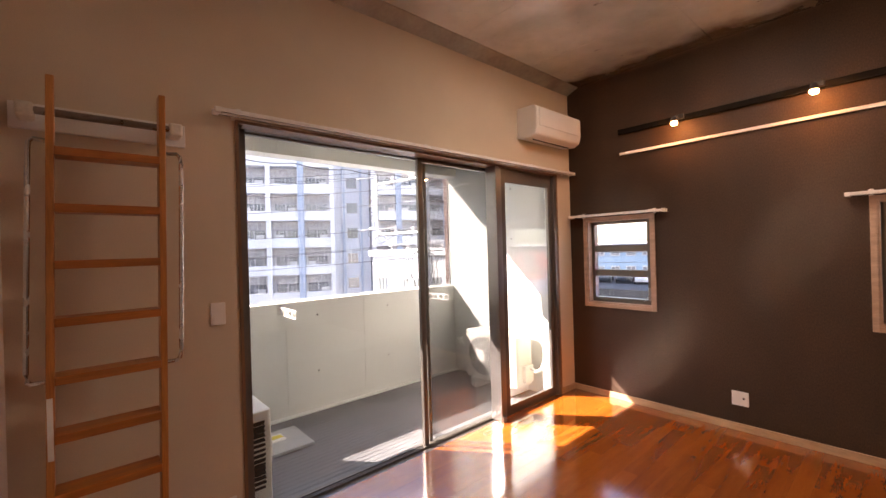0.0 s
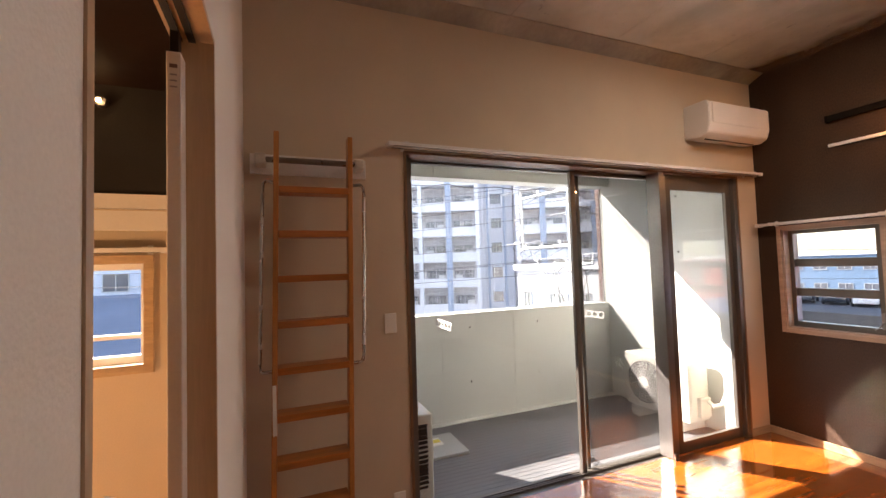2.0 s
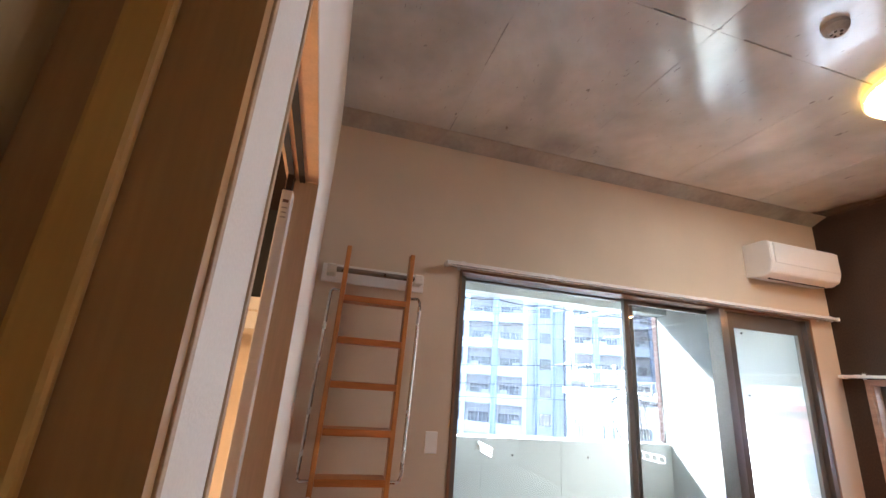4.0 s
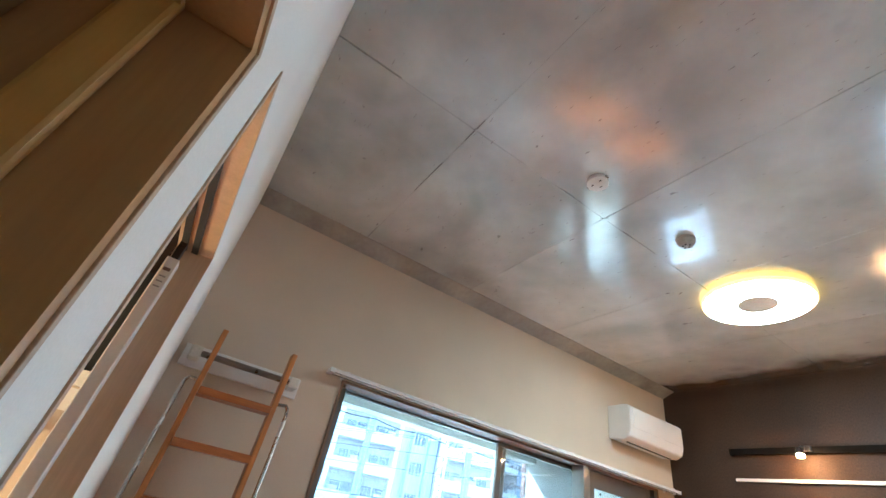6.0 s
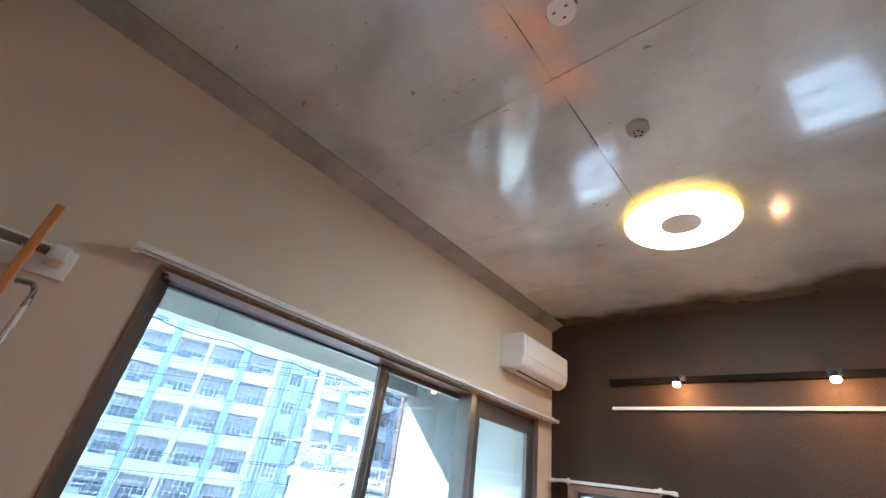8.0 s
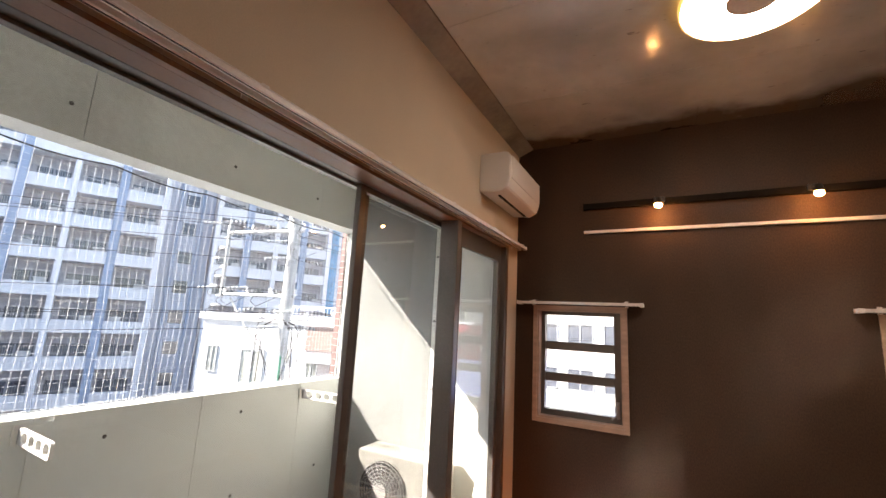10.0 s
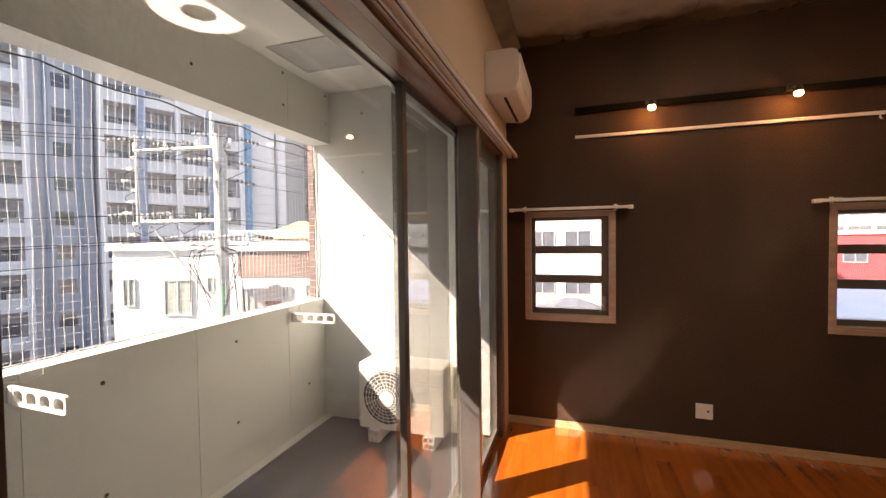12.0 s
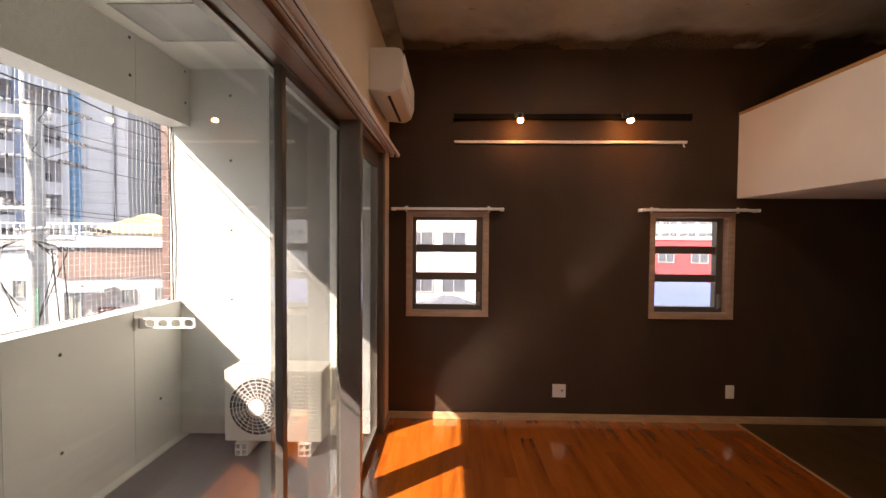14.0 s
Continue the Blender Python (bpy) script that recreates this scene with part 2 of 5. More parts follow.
def screen(name, colour, cover):
    """Fine mesh: dark threads over the given share of the sheet, clear between them."""
    m = bpy.data.materials.new(name)
    m.use_nodes = True
    n, l = m.node_tree.nodes, m.node_tree.links
    n.remove(n["Principled BSDF"])
    clear, thread, mix = n.new("ShaderNodeBsdfTransparent"), n.new("ShaderNodeBsdfDiffuse"), n.new("ShaderNodeMixShader")
    thread.inputs["Color"].default_value = (*colour, 1)
    mix.inputs[0].default_value = cover
    l.new(clear.outputs[0], mix.inputs[1])
    l.new(thread.outputs[0], mix.inputs[2])
    l.new(mix.outputs[0], n["Material Output"].inputs[0])
    return m


M_SCREEN = screen("grey_insect_mesh", (0.10, 0.10, 0.10), 0.38)
M_GLASS = glass("clear_window_glass")
M_LED = glowing("lit_diffuser", (1.0, 0.92, 0.80), 5.2)
M_LEDRIM = glowing("lit_amber_rim", (1.0, 0.50, 0.07), 0.25)
M_BULB2 = glowing("lit_small_bulb", (1.0, 0.62, 0.28), 14.0)
M_BULB = glowing("lit_bulb", (1.0, 0.43, 0.13), 52.0)

# ---- shape helpers ----
ORG = {}


def bx(bm, x0, x1, y0, y1, z0, z1, bevel=0.0):
    r = bmesh.ops.create_cube(bm, size=1, matrix=Matrix.LocRotScale(
        ((x0 + x1) / 2, (y0 + y1) / 2, (z0 + z1) / 2), None, (abs(x1 - x0), abs(y1 - y0), abs(z1 - z0))))
    if bevel:
        edges = {e for v in r["verts"] for e in v.link_edges}
        bmesh.ops.bevel(bm, geom=list(edges), offset=bevel, segments=2, affect="EDGES", profile=0.5)
    return bm


def box(*a, bevel=0.0):
    return bx(bmesh.new(), *a, bevel=bevel)


def cyl(bm, p, q, r, n=14, r2=None):
    p, q = Vector(p), Vector(q)
    m = Matrix.Translation((p + q) / 2) @ (q - p).to_track_quat("Z", "Y").to_matrix().to_4x4()
    bmesh.ops.create_cone(bm, cap_ends=True, segments=n, radius1=r, radius2=r if r2 is None else r2, depth=(q - p).length, matrix=m)
    return bm


def tube(bm, pts, r, n=8):
    """A round bar along a line of points."""
    pts = [Vector(p) for p in pts]
    rings = []
    for i, p in enumerate(pts):
        d = (pts[min(i + 1, len(pts) - 1)] - pts[max(i - 1, 0)]).normalized()
        q = d.to_track_quat("Z", "Y")
        rings.append([bm.verts.new(p + q @ Vector((r * math.cos(a * math.tau / n), r * math.sin(a * math.tau / n), 0))) for a in range(n)])
    for a, b in zip(rings, rings[1:]):
        for k in range(n):
            bm.faces.new((a[k], a[(k + 1) % n], b[(k + 1) % n], b[k]))
    bm.faces.new(rings[0][::-1])
    bm.faces.new(rings[-1])
    return bm


def slab(bm, us, vs, holes, w0, w1, put):
    """A wall of cells between the lines us and vs, from w0 to w1 thick, without the cells whose middle lies in a hole."""
    def solid(i, j):
        if not (0 <= i < len(us) - 1 and 0 <= j < len(vs) - 1):
            return False
        u, v = (us[i] + us[i + 1]) / 2, (vs[j] + vs[j + 1]) / 2
        return not any(a < u < b and c < v < d for a, b, c, d in holes)
    seen = {}

    def vert(i, j, w):
        if (i, j, w) not in seen:
            seen[(i, j, w)] = bm.verts.new(put(us[i], vs[j], w1 if w else w0))
        return seen[(i, j, w)]
    for i in range(len(us) - 1):
        for j in range(len(vs) - 1):
            if not solid(i, j):
                continue
            for w in (0, 1):
                bm.faces.new([vert(i + a, j + b, w) for a, b in ((0, 0), (1, 0), (1, 1), (0, 1))])
            for di, dj, e in ((-1, 0, ((0, 0), (0, 1))), (1, 0, ((1, 0), (1, 1))), (0, -1, ((0, 0), (1, 0))), (0, 1, ((0, 1), (1, 1)))):
                if not solid(i + di, j + dj):
                    (a, b), (c, d) = e
                    bm.faces.new((vert(i + a, j + b, 0), vert(i + c, j + d, 0), vert(i + c, j + d, 1), vert(i + a, j + b, 1)))
    bmesh.ops.recalc_face_normals(bm, faces=bm.faces)
    return bm


def mesh_of(name, bm, mat, smooth=False):
    me = bpy.data.meshes.new(name)
    bm.to_mesh(me)
    bm.free()
    me.materials.append(mat)
    if smooth:
        for f in me.polygons:
            f.use_smooth = True
        me.set_sharp_from_angle(angle=radians(35))
    return me


def base(name, place, label, category, group="", kind=""):
    ob = new(name)
    ob.location = place
    ob.empty_display_size = 0.1
    ORG[ob] = Vector(place)
    return tagged(ob, label, category, group, kind)


def part(name, bm, mat, parent, label="", smooth=False):
    o = ORG[parent]
    bmesh.ops.translate(bm, verts=bm.verts, vec=-o)
    ob = new(name, mesh_of(name, bm, mat, smooth))
    ob.parent = parent
    ORG[ob] = o
    return tagged(ob, label)


def struct(name, bm, mat, label, category="", smooth=False):
    ob = new(name, mesh_of(name, bm, mat, smooth))
    ORG[ob] = Vector((0, 0, 0))
    return tagged(ob, label, category or name.split("_")[0], kind="structure")


def thing(name, bm, mat, label, category, group="", smooth=False, at=None):
    """A thing of one mesh, with its origin at the place given."""
    at = Vector(at or (0, 0, 0))
    bmesh.ops.translate(bm, verts=bm.verts, vec=-at)
    ob = new(name, mesh_of(name, bm, mat, smooth))
    ob.location = at
    ORG[ob] = at
    return tagged(ob, label, category, group)


# ---- the room's shell ----
H = 3.222          # ceiling
YP = -4.255        # partition face
XL = 3.0           # loft front
WY0, WY1, WZ, WO = -3.345, -0.268, 2.275, 2.36   # balcony window opening
HZ = 2.274         # underside of the window head
W1 = (0.19, 0.84, 0.945, 1.80)        # small windows: x, x, z, z
W2 = (2.30, 2.95, 0.945, 1.80)
BW = (-5.15, -4.70, 1.14, 1.63)       # bedroom window: y, y, z, z

struct("wall_west", slab(bmesh.new(), [-6.8, BW[0], BW[1], WY0, WY1, 0.0], [-0.1, BW[2], BW[3], WO, H + 0.2],
       [(WY0, WY1, -1, WO), BW], -0.19, 0.0, lambda u, v, w: (w, u, v)), M_TAN, "beige wallpapered wall with the wide balcony window")
struct("wall_north", slab(bmesh.new(), [-0.2, W1[0], W1[1], W2[0], W2[1], 5.6], [-0.1, W1[2], W1[3], H + 0.2],
       [W1, W2], 0.0, 0.2, lambda u, v, w: (u, w, v)), M_DARK, "dark brown wallpapered wall with two small windows")
O1 = (1.13, 1.98, -1, 2.23)
O2 = (2.17, 2.93, -1, 2.03)
struct("wall_south", slab(bmesh.new(), [0.0, O1[0], O1[1], O2[0], O2[1], 5.6], [-0.1, O2[3], O1[3], H + 0.2],
       [O1, O2], YP - 0.10, YP, lambda u, v, w: (u, w, v)), M_WALL, "white wallpapered partition with a sliding door and a hinged door")
struct("wall_east", box(5.6, 5.75, -6.8, 0.2, -0.1, H + 0.2), M_WALL, "white wall at the far end of the kitchen side")
struct("wall_far_south", box(-0.2, 5.75, -6.95, -6.8, -0.1, H + 0.2), M_WALL, "white back wall of the bedroom")
struct("floor", box(-0.2, 5.6, -6.8, 0.0, -0.12, -0.022), M_SUB, "dark brown subfloor under the boards")

cm = bmesh.new()
XJ, YJ = [0.13, 1.383, 3.19, 5.6], [-4.255, -3.542, -2.632, -1.722, -0.812, 0.0]
for i in range(len(XJ) - 1):
    for j in range(len(YJ) - 1):
        a, b, c, d = XJ[i] + 0.004, XJ[i + 1] - 0.004, YJ[j] + 0.002, YJ[j + 1] - 0.002
        if j == 0:
            c = YJ[j]
        if j == len(YJ) - 2:
            d = YJ[j + 1]
        bx(cm, a, b, c, d, H + 0.0005 * ((i * 3 + j * 5) % 4), H + 0.05)
bx(cm, -0.2, 5.6, -6.8, 0.2, H + 0.012, H + 0.25)
rj = random.Random(7)
for x in XJ[1:3]:      # stretches where the joint was filled almost flush
    y = YP + 0.3
    while y < -0.4:
        ln = rj.uniform(0.15, 0.5)
        if rj.random() < 0.45:
            bx(cm, x - 0.0045, x + 0.0045, y, y + ln, H + 0.0022, H + 0.03)
        y += ln
for y in YJ[1:-1]:
    x = 0.3
    while x < 5.2:
        ln = rj.uniform(0.15, 0.5)
        if rj.random() < 0.6:
            bx(cm, x, x + ln, y - 0.0025, y + 0.0025, H + 0.0019, H + 0.03)
        x += ln
for x in (1.383,):
    for y in (-3.542, -2.632):
        for k in range(3):
            cyl(cm, (x + 0.012 * k - 0.01, y + 0.01 * (k - 1), H - 0.004), (x + 0.012 * k - 0.01, y + 0.01 * (k - 1), H + 0.01), 0.006, 8)
bmesh.ops.recalc_face_normals(cm, faces=cm.faces)
hn = bmesh.new()
v = [hn.verts.new(p) for p in ((0.0, YP, 3.166), (0.127, YP, H), (0.127, YP, H + 0.05), (-0.0, YP, H + 0.05),
                               (0.0, 0, 3.166), (0.127, 0, H), (0.127, 0, H + 0.05), (-0.0, 0, H + 0.05))]
for f in ((0, 1, 5, 4), (1, 2, 6, 5), (3, 0, 4, 7), (2, 3, 7, 6)):
    hn.faces.new([v[k] for k in f])
bmesh.ops.recalc_face_normals(hn, faces=hn.faces)
struct("ceiling_haunch", hn, M_HAUNCH, "rough grey concrete haunch along the window wall", "ceiling")
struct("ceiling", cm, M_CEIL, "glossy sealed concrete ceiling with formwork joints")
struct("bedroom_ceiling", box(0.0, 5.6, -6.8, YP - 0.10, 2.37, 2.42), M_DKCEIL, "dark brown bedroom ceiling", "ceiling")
struct("bedroom_floor", box(0.0, 5.6, -6.8, YP, -0.02, 0.0), M_WOOD, "honey coloured wooden bedroom floor", "floor")
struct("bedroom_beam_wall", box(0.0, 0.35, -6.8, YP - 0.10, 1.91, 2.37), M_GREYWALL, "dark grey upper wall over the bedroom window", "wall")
tr = bmesh.new()
bx(tr, 0.345, 0.37, -6.8, YP - 0.10, 1.85, 1.91)
bx(tr, 0.345, 0.37, -6.8, YP - 0.10, 1.76, 1.84)
struct("bedroom_trim", tr, M_WHITE, "white double rail below the dark bedroom wall", "trim")
struct("baseboard", box(0.0, 5.6, -0.014, 0.0, 0.0, 0.062, bevel=0.003), M_BASE, "pale wood skirting along the dark wall")
struct("baseboard_west", box(0.0, 0.012, -0.26, -0.014, 0.0, 0.062, bevel=0.003), M_BASE, "pale wood skirting beside the window", "baseboard")
struct("baseboard_west_2", box(0.0, 0.012, YP, WY0 - 0.03, 0.0, 0.062, bevel=0.003), M_BASE, "pale wood skirting below the ladder", "baseboard")

# loft over the kitchen side
lf = bmesh.new()
bx(lf, XL, XL + 0.1, YP, 0.0, 1.955, 2.66)
bx(lf, XL + 0.1, 5.6, YP, 0.0, 1.955, 2.13)
struct("loft", lf, M_WALL, "white loft parapet and floor over the kitchen side", "loft")
struct("loft_trim", box(XL - 0.006, XL + 0.106, YP, 0.0, 2.66, 2.685, bevel=0.004), M_CASE, "brown wooden cap on the loft parapet", "trim")
struct("kitchen_floor", box(3.055, 5.6, YP, 0.0, -0.02, -0.001), M_TILE, "brown vinyl floor under the loft", "floor")
struct("floor_trim", box(3.03, 3.055, YP, 0.0, -0.02, 0.002), M_CASE, "narrow wooden strip between the two floors", "trim")


# ---- balcony window ----
def balcony_window():
    w = base("window_1", (-0.07, -1.8, 0), "wide bronze aluminium balcony window with one fixed pane and sliding leaves", "window", kind="structure")
    cs = bmesh.new()
    for a in ((-0.02, 0.008, WY0 - 0.016, WY0, 0, WZ + 0.016), (-0.02, 0.008, WY1, WY1 + 0.016, 0, WZ + 0.016), (-0.02, 0.008, WY0, WY1, WZ, WZ + 0.016),
              (-0.0995, -0.021, WY0 + 0.0345, WY1 - 0.042, WZ, WO)):
        bx(cs, *a)
    part("casing", cs, M_DCASE, w, "brown wooden casing")
    fr = bmesh.new()
    bx(fr, -0.085, -0.021, WY0, WY0 + 0.010, 0.0, WO)
    bx(fr, -0.1275, -0.0855, WY0, WY0 + 0.034, 0.0, WO)
    bx(fr, -0.185, -0.128, WY0, WY0 + 0.068, 0.0, WO)
    bx(fr, -0.021, 0.004, WY0, WY0 + 0.004, 0.0, WZ)
    bx(fr, -0.10, -0.021, WY1 - 0.042, WY1, 0.0, WO)
    bx(fr, -0.021, 0.004, WY1 - 0.042, WY1, 0.0, WZ)
    bx(fr, -0.185, -0.1005, WY0 + 0.068, WY1 - 0.042, HZ, WO)
    bx(fr, -0.187, -0.034, WY0 + 0.012, WY1 - 0.042, -0.16, -0.014)
    bx(fr, -0.106, -0.1, WY0 + 0.035, WY1 - 0.042, -0.014, 0.002)
    bx(fr, -0.145, -0.135, WY0 + 0.035, WY1 - 0.042, -0.014, -0.008)
    bx(fr, -0.045, -0.036, WY0 + 0.035, WY1 - 0.042, -0.014, -0.002)
    part("window_frame", fr, M_FRAME, w)
    part("outer_reveal", box(-0.187, -0.1005, WY1 - 0.042, WY1, 0.0, HZ - 0.001), M_CONC, w, "pale sunlit outer reveal")
    part("sill_board", box(-0.0335, -0.0005, WY0 + 0.012, WY1 - 0.042, -0.03, -0.0005, bevel=0.001), M_PLANK, w, "reddish wooden sill board")
    z0 = -0.018

    def leaf(name, y0, y1, x, stile, head, sill, mat=M_FRAME, first=None, top=HZ):
        b = bmesh.new()
        first = first or stile
        bx(b, x - 0.016, x + 0.016, y0, y0 + first, z0, top, bevel=0.002)
        bx(b, x - 0.016, x + 0.016, y1 - stile, y1, z0, top, bevel=0.003)
        bx(b, x - 0.015, x + 0.015, y0 + first, y1 - stile, top - head, top)
        bx(b, x - 0.015, x + 0.015, y0 + first, y1 - stile, z0, z0 + sill)
        lf_ = part(name, b, mat, w)
        g = part("pane", box(x - 0.003, x + 0.003, y0 + first - 0.005, y1 - stile + 0.005, z0 + sill - 0.005, top - head + 0.005), M_GLASS, lf_, "clear glass")
        g.visible_shadow = False
        return lf_
    leaf("fixed_leaf", WY0 + 0.068, -1.895, -0.165, 0.03, 0.012, 0.016, first=0.012)
    sl = leaf("sliding_leaf", -2.003, -1.085, -0.13, 0.042, 0.03, 0.02)
    sc = part("insect_screen", box(-0.1885, -0.188, -1.95, -1.12, 0.02, HZ - 0.02), M_SCREEN, sl, "fine grey insect screen")
    sc.visible_shadow = False
    leaf("door_leaf", -1.10, WY1 - 0.042, -0.05, 0.055, 0.125, 0.10, top=WZ)
    post = bmesh.new()
    bx(post, -0.0955, 0.028, -1.242, -1.19, 0.0, WZ, bevel=0.004)
    bx(post, 0.0285, 0.042, -1.238, -1.194, 0.0, 0.05, bevel=0.004)
    bx(post, -0.093, -0.03, -1.1895, -1.101, 0.0, WZ, bevel=0.003)
    part("meeting_rail", box(-0.112, -0.0965, -1.19, -1.12, 0.0, HZ, bevel=0.002), M_FRAME, w, "dark bronze meeting rail")
    part("post", post, M_GREYAL, w, "grey aluminium post")


balcony_window()
struct("wall_lintel", box(-0.02, 0.0, WY0, WY1, WZ + 0.0165, WO), M_TAN, "beige wall strip over the balcony window", "wall")


def curtain_rail(name, p, q, out, label):
    """A white double curtain rail from p to q, on a wall whose room side is the direction out."""
    p, q, out = Vector(p), Vector(q), Vector(out)
    r = base(name, p, label, "curtain rail")
    for k, (d, z) in enumerate(((0.035, 0.0), (0.085, 0.0))):
        b = bmesh.new()
        a, c = p + out * d, q + out * d
        lo = [min(a[i], c[i]) for i in range(3)]
        hi = [max(a[i], c[i]) for i in range(3)]
        side = 0.011
        ex = [side * abs(out[i]) for i in range(3)]
        bx(b, lo[0] - ex[0], hi[0] + ex[0], lo[1] - ex[1], hi[1] + ex[1], lo[2] - 0.009, hi[2] + 0.009, bevel=0.002)
        rail = part("rail", b, M_WHITE, r)
        g = bmesh.new()
        sx, sy = 0.0025 * abs(out.x), 0.0025 * abs(out.y)
        bx(g, lo[0] - sx, hi[0] + sx, lo[1] - sy, hi[1] + sy, lo[2] - 0.0105, lo[2] - 0.0085)
        part("slot", g, M_BLACK, rail, "dark runner slot")
        for e in (a, c):
            b = bmesh.new()
            bx(b, e.x - 0.015, e.x + 0.015, e.y - 0.015, e.y + 0.015, e.z - 0.014, e.z + 0.014, bevel=0.003)
            part("end_cap", b, M_WHITE, r)
    b = bmesh.new()
    lo = [min(p[i], q[i], (p + out * 0.098)[i]) for i in range(3)]
    hi = [max(p[i], q[i], (p + out * 0.098)[i]) for i in range(3)]
    bx(b, lo[0], hi[0], lo[1], hi[1], p.z + 0.0092, p.z + 0.0125, bevel=0.001)
    part("top_plate", b, M_WHITE, r)
    n = max(2, round((q - p).length / 0.7) + 1)
    for k in range(n):
        s = p.lerp(q, (k + 0.15) / (n - 0.7))
        b = bmesh.new()
        e = s + out * 0.1
        t = Vector((abs(out.y), abs(out.x), 0)) * 0.012
        bx(b, min(s.x, e.x) - t.x, max(s.x, e.x) + t.x, min(s.y, e.y) - t.y, max(s.y, e.y) + t.y, s.z + 0.0127, s.z + 0.017)
        bx(b, s.x - t.x, s.x + t.x + out.x * 0.004, s.y - t.y - abs(out.y) * 0.004, s.y + t.y, s.z - 0.02, s.z + 0.03)
        part("bracket", b, M_WHITE, r)
    return r


curtain_rail("curtain_rail", (0, -3.463, 2.305), (0, -0.06, 2.305), (1, 0, 0), "white double curtain rail over the balcony window")
curtain_rail("curtain_rail", (0.05, 0, 1.845), (0.98, 0, 1.845), (0, -1, 0), "white curtain rail over the small window near the corner")
curtain_rail("curtain_rail", (2.165, 0, 1.845), (3.12, 0, 1.845), (0, -1, 0), "white curtain rail over the small window by the loft")


# ---- small louvre windows in the dark wall ----
def small_window(name, W, label):
    w = base(name, ((W[0] + W[1]) / 2, 0.1, W[2]), label, "window", kind="structure")
    c = bmesh.new()
    x0, x1, z0, z1 = W
    for a in ((x0 - 0.035, x0, z0 - 0.035, z1 + 0.03), (x1, x1 + 0.035, z0 - 0.035, z1 + 0.03)):
        bx(c, a[0], a[1], -0.014, 0.0, a[2], a[3], bevel=0.002)
    bx(c, x0, x1, -0.014, 0.0, z1, z1 + 0.03)
    bx(c, x0, x1, -0.016, 0.0, z0 - 0.035, z0)
    part("casing", c, M_TRIM, w, "rose-brown wooden casing")
    c = bmesh.new()
    for a in ((x0, x0 + 0.014, z0, z1), (x1 - 0.014, x1, z0, z1), (x0 + 0.014, x1 - 0.014, z1 - 0.014, z1), (x0 + 0.014, x1 - 0.014, z0, z0 + 0.014)):
        bx(c, a[0], a[1], -0.003, 0.12, a[2], a[3])
    part("reveal", c, M_TRIM, w, "rose-brown wooden lining")
    fr = bmesh.new()
    a0, a1, b0, b1 = x0 + 0.014, x1 - 0.014, z0 + 0.014, z1 - 0.014
    bx(fr, a0, a0 + 0.03, 0.07, 0.14, b0, b1)
    bx(fr, a1 - 0.055, a1, 0.07, 0.14, b0, b1)
    bx(fr, a0 + 0.03, a1 - 0.055, 0.07, 0.14, b1 - 0.03, b1)
    bx(fr, a0 + 0.03, a1 - 0.055, 0.07, 0.14, b0, b0 + 0.045)
    part("window_frame", fr, M_FRAME, w)
    h = (b1 - b0 - 0.075) / 3
    for k in range(3):
        z = b0 + 0.045 + k * h
        if k:
            part("louvre_rail", box(a0 + 0.03, a1 - 0.055, 0.085, 0.13, z - 0.034, z + 0.034, bevel=0.006), M_FRAME, w)
        g = part("pane", box(a0 + 0.03, a1 - 0.055, 0.105, 0.11, z + (0.034 if k else 0), z + h - (0.034 if k < 2 else 0)), M_GLASS, w, "clear glass")
        g.visible_shadow = False
    c = bmesh.new()
    bx(c, a1 - 0.045, a1 - 0.02, 0.045, 0.07, b0 + 0.04, b0 + 0.16, bevel=0.004)
    tube(c, [(a1 - 0.032, 0.05, b0 + 0.09), (a1 - 0.04, 0.025, b0 + 0.07), (a1 - 0.075, 0.02, b0 + 0.035)], 0.006, 6)
    part("crank_handle", c, M_GREYAL, w, "grey crank handle")


small_window("window_2", W1, "small three-pane louvre window in a rose-brown wooden casing")
small_window("window_3", W2, "small three-pane louvre window beside the loft")


def bedroom_window():
    y0, y1, z0, z1 = BW
    w = base("window_4", (-0.1, (y0 + y1) / 2, z0), "bedroom sash window with pale frame", "window", kind="structure")
    f = bmesh.new()
    for a in ((y0, y0 + 0.03, z0, z1), (y1 - 0.03, y1, z0, z1), (y0 + 0.03, y1 - 0.03, z1 - 0.03, z1), (y0 + 0.03, y1 - 0.03, z0, z0 + 0.035),
              (y0 + 0.03, y1 - 0.03, z0 + 0.12, z0 + 0.14)):
        bx(f, -0.12, -0.06, *a)
    part("window_frame", f, M_WHITE, w)
    f = bmesh.new()
    for a in ((y0 - 0.04, y0, z0 - 0.04, z1 + 0.04), (y1, y1 + 0.04, z0 - 0.04, z1 + 0.04), (y0, y1, z1, z1 + 0.04), (y0, y1, z0 - 0.04, z0)):
        bx(f, 0.0, 0.02, *a)
    part("casing", f, M_BASE, w)
    g = part("pane", box(-0.093, -0.088, y0 + 0.03, y1 - 0.03, z0 + 0.035, z1 - 0.03), M_GLASS, w, "clear glass")
    g.visible_shadow = False
    curtain_rail("curtain_rail", (0, y0 - 0.1, z1 + 0.06), (0, y1 + 0.1, z1 + 0.06), (1, 0, 0), "pale curtain rail over the bedroom window")


bedroom_window()


